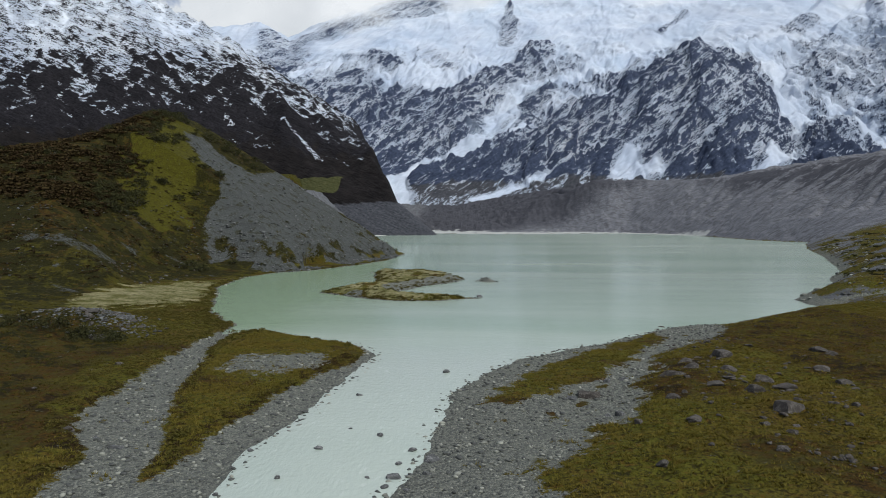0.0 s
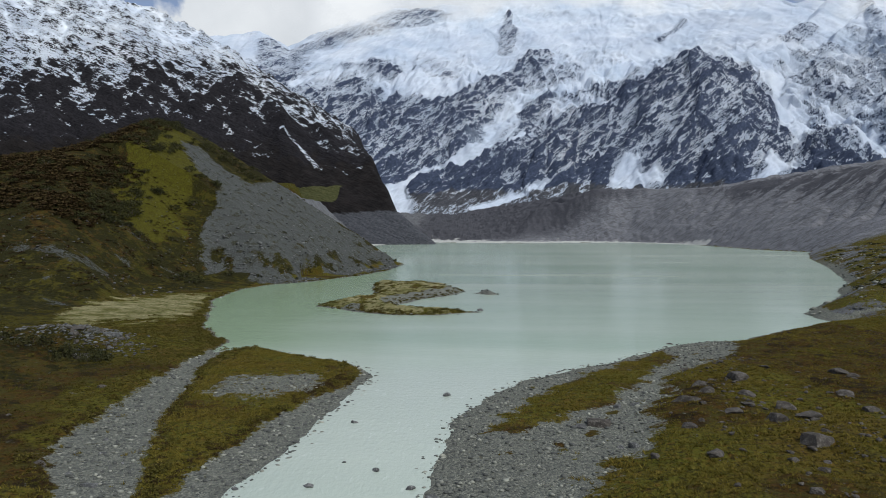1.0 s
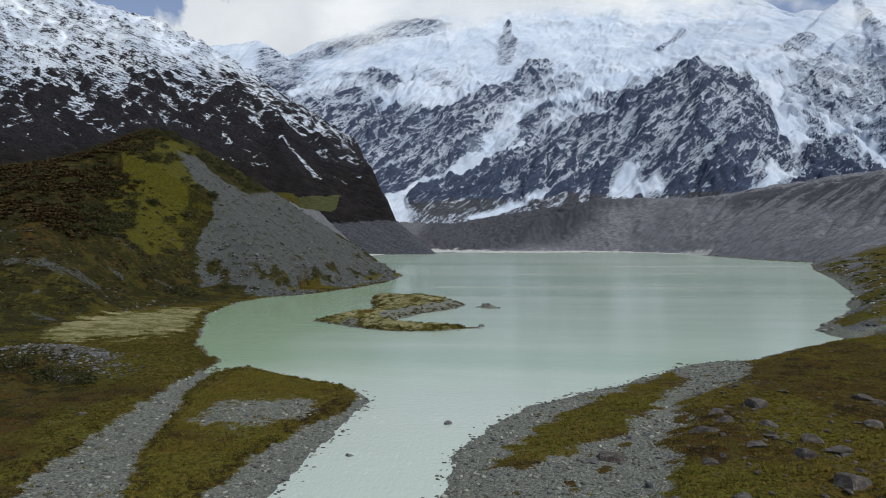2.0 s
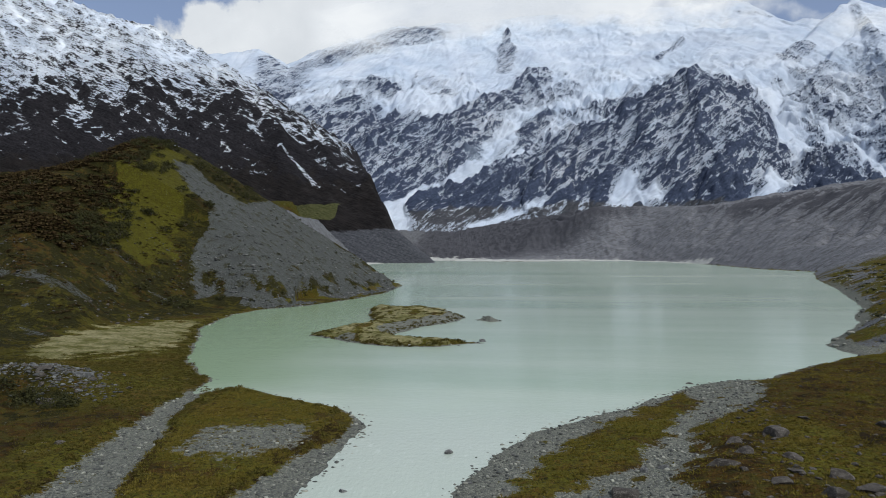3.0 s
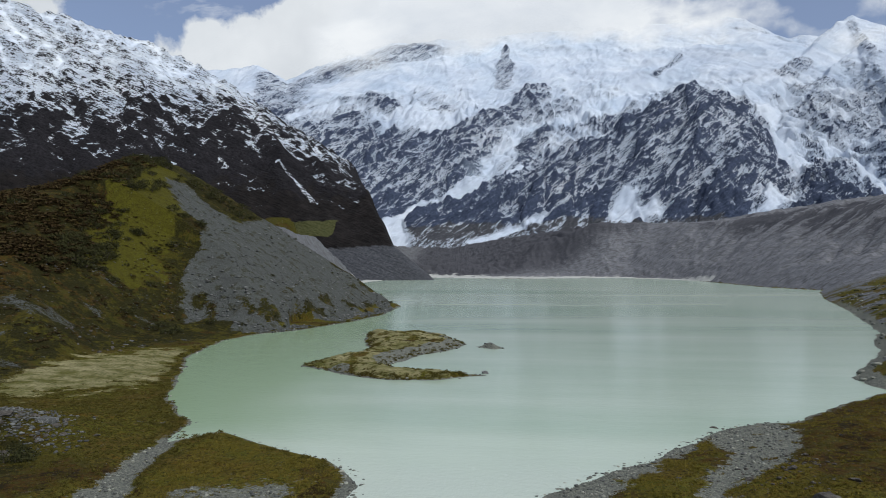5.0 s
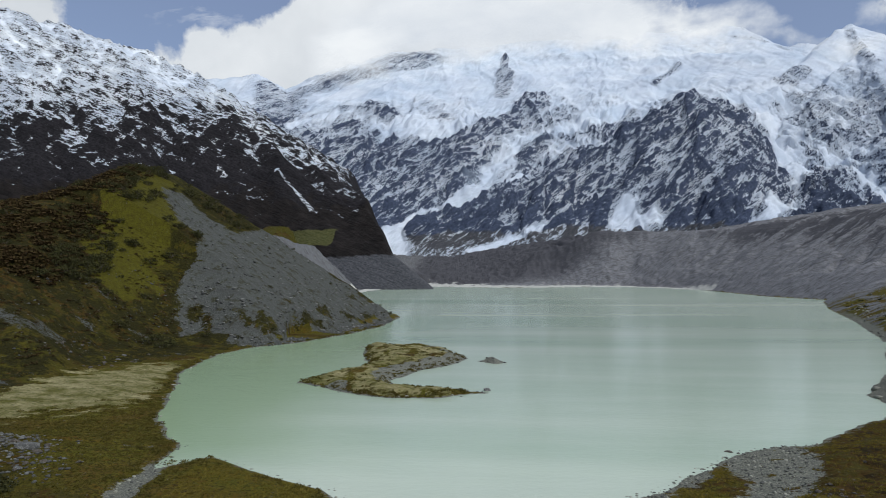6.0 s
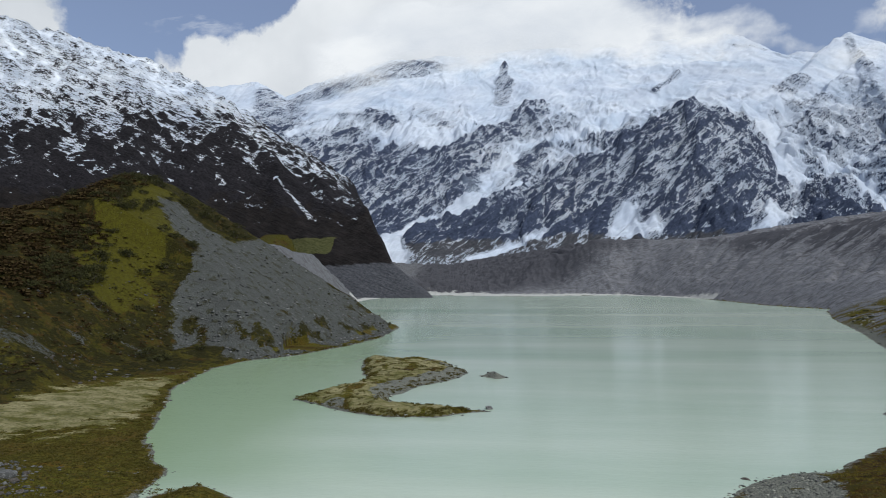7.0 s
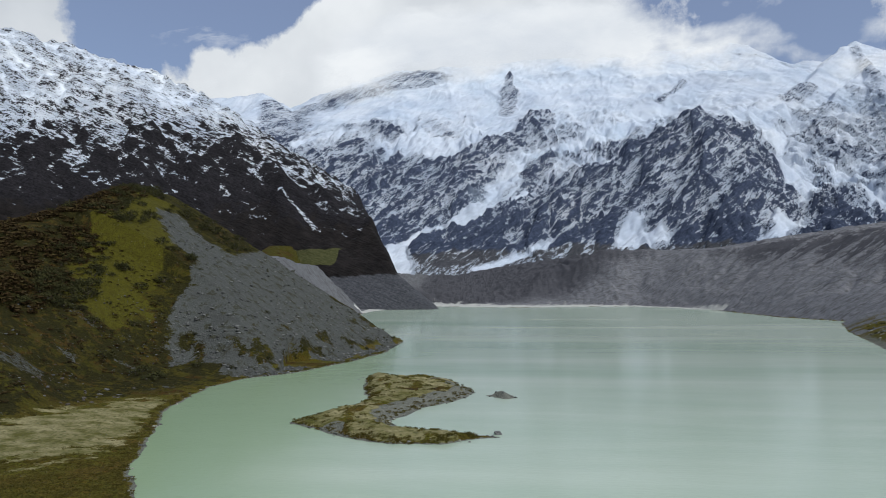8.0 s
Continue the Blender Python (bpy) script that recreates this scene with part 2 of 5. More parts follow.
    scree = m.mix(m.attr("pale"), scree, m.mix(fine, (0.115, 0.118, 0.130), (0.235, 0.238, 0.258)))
    scree = m.mix(m.span(streak, 0.45, 0.8, 0, 0.6), scree, (0.055, 0.056, 0.054))
    scree = m.mix(m.math("MULTIPLY", m.span(m.noise(4.5, 7, 0.68, None, 0.36, 0.64), 0.62, 0.85, 0, 0.75), m.span(m.attr("pale"), 0.0, 0.6, 1.0, 0.25)), scree, (0.034, 0.034, 0.017))
    bands = m.math("ADD", m.math("MULTIPLY", m.noise(9, 7, 0.7), 0.6), m.math("MULTIPLY", m.noise(2.6, 5, 0.7), 0.4))
    scree = m.mix(m.math("MULTIPLY", m.span(bands, 0.42, 0.72, 0, 0.5), m.attr("pale")), scree, (0.075, 0.075, 0.080))
    blocks = m.add("ShaderNodeTexVoronoi", Scale=0.8)
    m.link(m.place(), blocks.inputs["Vector"])
    scree = m.mix(m.span(blocks.outputs["Distance"], 0.16, 0.05, 0, 0.5), scree, (0.24, 0.245, 0.24))
    # Darker scree in the gully cuts, on the valley floor and far east.
    scree = m.mix(m.math("MULTIPLY", m.span(m.math("ADD", m.attr("soil"), m.math("MULTIPLY", m.math("SUBTRACT", mid, 0.5), 0.5)), 0.3, 0.8), 0.8), scree, (0.048, 0.048, 0.056))
    ragged = m.noise(0.9, 6, 0.65)
    jitter = m.math("ADD", m.math("MULTIPLY", m.math("SUBTRACT", m.math("ADD", mid, fine), 1.0), 0.45), m.math("MULTIPLY", m.math("SUBTRACT", ragged, 0.5), 0.8))

    def cover(name):
        return m.span(m.math("ADD", m.attr(name), jitter), 0.4, 0.6)

    colour = m.mix(cover("sand"), grass, sand)
    colour = m.mix(cover("scree"), colour, scree)
    colour = m.mix(cover("gravel"), colour, gravel)
    colour = m.mix(m.attr("silt"), colour, m.mix(drift, (0.36, 0.37, 0.35), (0.5, 0.5, 0.47)))
    wet = m.attr("wet")
    colour = m.mix(m.math("MULTIPLY", wet, 0.15), colour, (0.05, 0.055, 0.055))
    hummock = m.math("MULTIPLY", m.noise(0.9, 5, 0.62), m.span(cover("gravel"), 0, 1, 1.3, 0.2))
    relief = m.math("ADD", m.math("ADD", hummock, m.math("MULTIPLY", fine, 0.7)), m.math("MULTIPLY", m.math("SUBTRACT", 1.0, stones.outputs["Distance"]), m.math("MULTIPLY", cover("gravel"), 0.8)))
    return m.finish(colour, 0.95, relief, 0.8, 0.35, Specular_IOR_Level=0.06)


def mountain_material(name, dark, light, size, grain, dip, shaded_snow, light_snow):
    m = Nodes(name)
    rugged = m.span(m.attr("snow"), 0.55, 0.85, 1.0, 0.3)
    fine, mid, wide = m.noise(size * 0.25, 8, 0.62), m.noise(size, 7, 0.6), m.noise(size * 7, 5)
    strata = m.noise(size * 0.9, 7, 0.66, m.place((0.25, 0.2, 1.3), (0, dip, 0)))
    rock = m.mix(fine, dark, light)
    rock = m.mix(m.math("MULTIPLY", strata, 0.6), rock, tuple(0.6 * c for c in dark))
    # Blue-grey tone paints shade into the snow; the far range is greyed further.
    snow = m.mix(wide, shaded_snow, light_snow)
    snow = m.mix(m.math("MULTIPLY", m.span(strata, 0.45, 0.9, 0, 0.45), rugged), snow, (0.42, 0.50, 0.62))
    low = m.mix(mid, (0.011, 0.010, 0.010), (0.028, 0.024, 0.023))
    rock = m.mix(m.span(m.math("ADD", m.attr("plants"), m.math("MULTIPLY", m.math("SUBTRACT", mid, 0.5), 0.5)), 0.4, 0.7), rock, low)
    scree = m.mix(fine, (0.055, 0.058, 0.066), (0.115, 0.119, 0.132))
    rock = m.mix(m.span(m.math("ADD", m.attr("scree"), m.math("MULTIPLY", m.math("SUBTRACT", strata, 0.5), 0.5)), 0.4, 0.6), rock, scree)
    rock = m.mix(m.span(m.math("ADD", m.attr("turf"), m.math("MULTIPLY", m.math("SUBTRACT", mid, 0.5), 0.4)), 0.4, 0.6), rock, m.mix(fine, (0.055, 0.06, 0.022), (0.105, 0.107, 0.044)))
    grit = m.noise(size * 0.22, 5, 0.7, m.place((0.3, 0.25, 1.4), (0, dip, 0)), 0.35, 0.65)
    jitter = m.math("ADD", m.math("MULTIPLY", m.math("SUBTRACT", fine, 0.5), 0.28), m.math("MULTIPLY", m.math("SUBTRACT", strata, 0.5), 0.3))
    jitter = m.math("ADD", jitter, m.math("MULTIPLY", m.math("SUBTRACT", grit, 0.5), grain))
    jitter = m.math("MULTIPLY", jitter, m.span(m.attr("snow"), 0.5, 0.85, 1.0, 0.35))
    jitter = m.math("MULTIPLY", jitter, m.span(m.attr("snow"), 0.0, 0.34, 0.3, 1.0))
    dust = m.noise(size * 0.11, 4, 0.7, m.place((0.6, 0.5, 1.2), (0, dip, 0)), 0.3, 0.7)
    jitter = m.math("ADD", jitter, m.math("MULTIPLY", m.math("SUBTRACT", dust, 0.5), m.math("MULTIPLY", m.span(m.attr("snow"), 0.05, 0.35, 0.1, 0.95), m.span(m.attr("snow"), 0.62, 0.85, 1.0, 0.2))))
    for length, thick, lean in ((2.6, 0.05, dip), (1.2, 0.045, dip + 14)):
        ledge = m.add("ShaderNodeTexNoise", Scale=1.0 / (size * length), Detail=5.0, Roughness=0.62)
        m.link(m.place((0.3, 0.3, 1.6), (0, lean, 0)), ledge.inputs["Vector"])
        line = m.span(m.math("ABSOLUTE", m.math("SUBTRACT", ledge.outputs["Fac"], 0.5)), thick * 0.25, thick, 1.0, 0.0)
        jitter = m.math("ADD", jitter, m.math("MULTIPLY", line, m.span(m.attr("snow"), 0.1, 0.35, 0.0, 0.22)))
    fac = m.span(m.math("ADD", m.attr("snow"), jitter), 0.41, 0.57)
    colour = m.mix(fac, rock, snow)
    # Ice of the glaciers, and the blue shade painted on the upper snow.
    ice = m.mix(mid, (0.36, 0.45, 0.57), (0.52, 0.61, 0.71))
    colour = m.mix(m.math("MULTIPLY", m.attr("ice"), 0.8), colour, ice)
    relief = m.math("MULTIPLY", m.math("ADD", m.math("MULTIPLY", grit, 0.5), strata), rugged)
    return m.finish(colour, 0.85, relief, 0.9, size * 0.45, Specular_IOR_Level=0.08)


def water_material():
    m = Nodes("glacial_water")
    # Bands of colour stand in for reflections and cloud shadow on the lake.
    wide = m.noise(90, 5, 0.6, m.place((0.2, 1, 1), (0, 0, 7)))
    colour = m.mix(wide, (0.250, 0.342, 0.250), (0.435, 0.495, 0.41))
    flow = m.attr("flow")
    colour = m.mix(m.math("MULTIPLY", flow, 0.6), colour, (0.40, 0.44, 0.40))
    colour = m.mix(m.math("MULTIPLY", m.attr("shoal"), 0.9), colour, (0.225, 0.318, 0.190))
    wash = m.noise(0.9, 6, 0.65, m.place((1, 0.3, 1), (0, 0, 10)))
    colour = m.mix(m.math("MULTIPLY", m.span(wash, 0.72, 0.95), m.math("MULTIPLY", flow, 0.14)), colour, (0.72, 0.74, 0.72))
    ripple = m.noise(1.1, 5, 0.6, m.place((0.5, 1, 1)), 0.2, 0.8)
    swell = m.noise(9, 3, 0.5, m.place((0.5, 1, 1)), 0.2, 0.8)
    ripple = m.math("MULTIPLY", ripple, m.attr("near_shore"))
    chop = m.math("MULTIPLY", m.noise(0.6, 4, 0.6, m.place((1, 0.5, 1))), m.math("MULTIPLY", flow, 1.5))
    return m.finish(colour, 0.16, m.math("ADD", m.math("ADD", ripple, swell), chop), 0.2, 0.14, IOR=1.33, Specular_IOR_Level=0.5)


GROUND, WATER = ground_material(), water_material()
# Haze of the distance is put into the blue of this rock.
HAZY_ROCK = mountain_material("hazy_rock_and_snow", (0.042, 0.058, 0.104), (0.135, 0.168, 0.255), 34, 0.75, 36, (0.43, 0.50, 0.61), (0.66, 0.71, 0.78))
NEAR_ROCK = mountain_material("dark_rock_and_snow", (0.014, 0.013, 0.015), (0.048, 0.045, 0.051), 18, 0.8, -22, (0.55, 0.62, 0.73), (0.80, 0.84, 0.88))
# ---------------------------------------------------------------- the valley floor and lake
LEFT_BANK = [(-24, -160), (-22, 40), (-21.6, 84), (-22.2, 97), (-19.5, 108), (-17.5, 125), (-15.5, 141), (-14.2, 152), (-16, 160),
             (-21.4, 166), (-29.4, 171), (-35.4, 176), (-43.9, 184), (-47.5, 181), (-50, 181), (-52.6, 190), (-62, 206), (-69, 220), (-79.5, 254), (-90.6, 289),
             (-95, 337), (-89, 358), (-72, 380), (-55, 425), (-43.5, 470), (-40, 545), (-44, 575), (-70, 640)]
FAR_SHORE = [(-110, 760), (-140, 950), (-135, 1150), (-115, 1245), (-70, 1400), (0, 1340), (60, 1290), (122, 1265), (200, 1290), (285, 1290),
             (335, 1180), (352, 1054), (345, 853), (365, 757), (338, 717), (288, 613), (236, 483), (181, 359), (156, 321), (147, 300), (117, 258), (105, 242)]
RIGHT_BANK = [(103, 227), (106, 221), (100, 220), (88, 211), (65, 191), (51, 186.5), (40, 175), (29, 163), (19, 154), (11, 146), (4.6, 134),
              (1, 125), (-0.5, 115), (-1.7, 105), (-2.3, 97), (-3.8, 88), (-5, 84), (-6, 40), (-8, -160)]
LAKE = LEFT_BANK + FAR_SHORE + RIGHT_BANK
ISLAND = [(-48, 267), (-43, 278), (-36, 287), (-32, 306), (-37, 335), (-40, 364), (-33, 369), (-24, 356), (-13, 361), (-2.4, 343), (2.7, 324),
          (1.5, 310), (-6, 298), (-14.5, 286), (-18.8, 273), (-21, 266), (-16.5, 257), (-5, 254), (3, 249.5), (7, 247.5), (2, 245.5), (-5, 240), (-19, 240), (-30, 248), (-39, 257)]
ISLET = [(8.3, 313), (10.5, 319), (14.5, 314), (16.3, 307), (12.5, 304)]
# grassy land west of the side channel, the spit with its stony hollow, the bar beside the stream and the meadow
WEST_LAND = [(-53, 190), (-52.6, 170), (-51.7, 154.5), (-50.6, 141.6), (-49.3, 127.5), (-48, 118), (-47.4, 111.7), (-45.6, 106), (-43.2, 101.3), (-38.9, 95.4),
             (-37.6, 91.8), (-37.8, 88.5), (-37, 84.6), (-40, 60), (-42, -160), (-2000, -160), (-2000, 190)]
SPIT = [(-49.5, 176), (-47.2, 155.4), (-43.8, 143.2), (-42.1, 133.5), (-40, 122.8), (-36.9, 112.5), (-32.3, 99.9), (-30.5, 95.2), (-29.9, 89.6), (-29, 86.5),
        (-27.7, 91), (-27.3, 97), (-27, 102), (-25.8, 108.4), (-25.1, 116.6), (-23.9, 124.3), (-21.8, 133.4), (-18.8, 138.5), (-16.8, 147), (-16.8, 155),
        (-20.6, 164), (-28.7, 170), (-34.8, 175.2), (-43.9, 183.5), (-47.5, 180)]
SPIT_HOLLOW = [(-38.6, 134), (-39.2, 141.3), (-37.3, 145.9), (-32.6, 148.8), (-27, 149), (-23.2, 150.7), (-21, 142), (-21.4, 134.5), (-24.8, 136.2), (-27.2, 133), (-29.6, 130.7), (-33, 133), (-35.8, 131)]
BAR = [(3.9, 115.9), (5.9, 120.6), (10.6, 131.4), (16.7, 142.2), (25.3, 153.9), (32.1, 162.5), (44.3, 177.5), (43.3, 164.7), (36.7, 154.2), (31.5, 144.5), (28.7, 138),
       (25, 132.6), (23, 128.3), (19.1, 125.4), (15.1, 121.4), (11.6, 118.5), (7.7, 115.2)]
MEADOW = [(60, 179), (54, 167), (47.7, 157), (44.3, 154.5), (38.2, 150), (34.5, 143.4), (33.3, 134.3), (29.1, 129.9), (25.7, 120.5), (23.8, 110.7), (20.9, 104.5), (16.9, 104),
          (15.1, 96.9), (12.3, 92.3), (10.2, 90.4), (8.9, 92.8), (7.1, 89.6), (8.6, 86.3), (9.6, 83), (10, 40), (8, -160), (900, -160), (900, 224), (106, 224), (100, 219.5), (88, 211), (71, 195), (62, 187)]
SCREE = [(-175, 476), (-162, 454), (-150.7, 438.6), (-143.4, 435.7), (-136, 435), (-133.4, 417.6), (-135, 398.6), (-131, 384), (-122.5, 369), (-113.7, 347.6), (-109, 333.5), (-104, 329),
         (-99, 331), (-90, 350), (-80, 362), (-50, 400), (-30, 480), (-38, 550), (-62, 532), (-85, 526), (-104, 548), (-131, 548), (-133, 482), (-150, 478), (-171, 496)]
HILL_TOE = [(-300, 200), (-150, 225), (-114.6, 232.8), (-118.6, 251.0), (-123.1, 275.8), (-131.9, 309.7), (-128.1, 327.6), (-122.7, 357.3), (-116.0, 371.9), (-98, 372), (-80, 380)]
LIT_LAWN = [(-168, 368), (-178, 400), (-184, 415), (-186, 453), (-194, 500), (-178, 505), (-175, 476), (-160, 446), (-149, 437), (-147, 405), (-140, 380), (-144, 366), (-156, 364)]
BANK_FOOT = [(-54, -160), (-54, 90), (-57, 115), (-60, 140), (-63, 160), (-82, 192), (-108, 215), (-122, 250), (-122, 290), (-104, 325), (-95, 345)]


def plane(x, y, at, uphill, slope):
    """An even slope that passes through a place and climbs towards a direction in degrees (0 = +y, clockwise)."""
    a = radians(uphill)
    return at[2] + slope * ((x - at[0]) * math.sin(a) + (y - at[1]) * math.cos(a))


def hill(x, y):
    """The old moraine hill: a steep bare flank towards the lake, a grassy one towards the stream."""
    flank = plane(x, y, (-92, 335, 8.4), -77.7, 0.655)
    flank = smin(flank, plane(x, y, (-92, 335, 1), -75.7, 0.88), 5)
    back = 89.6 - 0.631 * (x + 151) - 1.284 * (y - 520)
    front = 25.1 - 0.08 * (x + 125) + 0.424 * (y - 313)
    cap = 64.5 + 65.2 * np.exp(-(((x + 161.7) / 55.2) ** 2 + ((y - 530) / 104.6) ** 2))
    body = smin(smin(flank, back, 4), smin(front, cap, 10), 6)
    toe = np.full(np.shape(x), 99.0)
    some = np.nonzero((x > -260) & (x < -60) & (y > 180) & (y < 420))[0]
    if len(some):
        d, _ = to_line(x[some], y[some], HILL_TOE)
        toe[some] = 2.8 + 0.75 * np.where(inside(x[some], y[some], HILL_TOE + [(-90, 450), (-400, 450), (-400, 190)]), d, -d)
    return smin(body, toe, 5)


def ground_parts(x, y):
    wob = 1.6 * fbm(x / 9, y / 9, 3, 5) * smooth(60, 120, y) + 0.5 * fbm(x / 2.2, y / 2.2, 3, 6)
    far = smooth(500, 1200, y)
    water = signed(x, y, LAKE) + wob * (1 + 3 * far)
    isle = np.maximum(signed(x, y, ISLAND), signed(x, y, ISLET)) + 0.8 * wob
    isle = isle + 1.5 * fbm(x / 4.5, y / 7, 4, 9) * smooth(-12, -4, isle)
    land = np.maximum(-water, isle)
    # how far into the grass a place lies from the stony beds: negative on the stones
    chan, wash = np.full(x.shape, 50.0), np.full(x.shape, 50.0)
    west = np.nonzero((x < -10) & (y < 190) & (isle < 0))[0]
    if len(west):
        px, py = x[west], y[west]
        chan[west] = np.maximum(signed(px, py, WEST_LAND), signed(px, py, SPIT)) + 0.5 * wob[west]
    east = np.nonzero((x > -10) & (y < 226))[0]
    if len(east):
        px, py = x[east], y[east]
        wash[east] = np.maximum(signed(px, py, BAR), signed(px, py, MEADOW)) + 0.7 * wob[east] + 1.3 * fbm(px / 5, py / 5, 3, 8)
    foot, _ = to_line(x, y, BANK_FOOT)
    ring = [(-2000, -160)] + BANK_FOOT + [(-95, 400), (-2000, 700)]
    foot = np.where(inside(x, y, ring), foot, -foot)
    return water, isle, land, chan, wash, foot, wob


FAR_ARC = np.r_[0, np.cumsum([math.hypot(b[0] - a[0], b[1] - a[1]) for a, b in zip(FAR_SHORE, FAR_SHORE[1:])])]


def gullies(x, y):
    """Rills that run down the moraine walls: 1 on the ribs, 0 in the cuts."""
    out = np.zeros(x.shape)
    some = np.nonzero(y > 560)[0]
    if len(some):
        d, along = to_line(x[some], y[some], FAR_SHORE)
        arc = np.interp(along, np.arange(len(FAR_ARC)), FAR_ARC)
        out[some] = 0.65 * ridged((arc + 0.3 * d) / 30 + 0.4 * fbm(x[some] / 60, y[some] / 60, 2, 45), d / 170, 3, 41) + 0.35 * ridged((arc + 0.3 * d) / 11, d / 90, 2, 46)
    return out


def ground_height(x, y):
    water, isle, land, chan, wash, foot, wob = ground_parts(x, y)
    lump = fbm(x / 16, y / 16, 4, 11)
    tuft = fbm(x / 2.6, y / 2.6, 3, 12)
    # beaches and the lake floor
    z = np.where(land > 0, 0.9 * (1 - np.exp(-land / 9)) + 0.012 * np.minimum(land, 60), 0.09 * land)
    z = np.maximum(z, -3)
    # the shelving meadow on the right
    right = smooth(8, 45, x - 0.22 * (y - 110)) * (y < 330) * (land > 0)
    z = z + right * (1.5 + 0.9 * lump) * smooth(0, 14, land)
    # rough grass hummocks
    z = z + smooth(2, 9, land) * (0.45 * lump + 0.38 * np.maximum(tuft, -0.4)) * smooth(1200, 300, y)
    z = z + np.where(isle > 0, smooth(0, 6, isle) * (1.5 + 0.9 * lump) + 0.25 * tuft * smooth(0.5, 2, isle) + 0.35 * smooth(0, 3, isle) * (x > 7.5), 0)
    # the left slope with its rocky knoll
    rise = np.maximum(foot, 0)
    left = rise * rise / (rise + 14) * 0.17 + smooth(0, 25, foot) * 2.2 * lump
    knoll = 4.2 * np.exp(-(((x + 82) / 13) ** 2 + ((y - 176) / 12) ** 2))
    z = z + left + knoll
    # stream beds
    z = np.where(land > 0.1, z * (0.32 + 0.68 * smooth(-1.5, 3.0, chan)), z)
    z = z - 0.14 * smooth(0.5, -1.0, chan) * smooth(150, 168, y) * smooth(195, 185, y)
    z = np.where(land > 0.1, z * (0.45 + 0.55 * smooth(-2, 4, wash)), z)
    # the moraine hill
    h = hill(x, y) + 2.4 * fbm(x / 28, y / 28, 5, 21) + 0.7 * fbm(x / 6, y / 6, 3, 22)
    z = np.where(land > 0, smax(z, np.minimum(h, z + 0.2 + 1.2 * land), 3.0), z)
    # right-hand boulder moraine by the lake
    bank = smooth(190, 260, y) * (x > 60) * np.maximum(land, 0)
    z = z + 22 * (1 - np.exp(-bank / 40)) * (0.8 + 0.5 * fbm(x / 40, y / 40, 4, 31)) * smooth(900, 500, y)
    # rubble floor beyond the lake and the lateral moraine walls on both sides
    shore = np.maximum(land - smooth(1050, 1200, y) * smooth(420, 330, x) * (16 + 75 * smooth(310, 160, x)), 0)
    floor = smooth(1100, 1300, y) * (0.012 * shore + 0.075 * np.maximum(y - 1400, 0) * smooth(0, 60, shore)) + smooth(1150, 1300, y) * (land > 0) * 4 * np.maximum(fbm(x / 30, y / 30, 4, 43), -0.2)
    gully = gullies(x, y)
    upper = np.clip(smooth(0.15, 0.6, fbm(x / 120, y / 120, 3, 42) + shore / 240 - 0.1) + smooth(380, 470, x) * smooth(1250, 1050, y), 0, 1.3)
    right_side = smooth(60, 330, x + 0.12 * (y - 1300)) * smooth(560, 820, y)
    crest = 106 + 0.15 * np.maximum(x - 480, 0) + 5 * fbm(x / 60, y / 60, 3, 44)
    wall = smin(0.60 * shore * (1 + 0.10 * upper * (gully - 0.5)), crest, 9) - 17 * upper * gully * smooth(5, 60, shore)
    left_side = smooth(640, 760, y) * smooth(2050, 1800, y) * (x < 0) * smooth(-430, -330, x)
    lwall = smin(1.0 * shore * (0.95 + 0.1 * gully), smin(0.5 * np.maximum(-40 - x, 0), 66 + 0.25 * np.clip(y - 1130, 0, 170) + 0 * x, 5), 4)
    z = z + smooth(1350, 1500, y) * (land > 20) * (9 * fbm(x / 45, y / 45, 5, 47) + 4 * ridged(x / 22, y / 22, 3, 48)) * smooth(620, 380, x)
    z = z + floor + np.maximum(right_side * wall - floor * right_side, 0) + np.maximum(left_side * lwall - floor * left_side, 0)
    return z


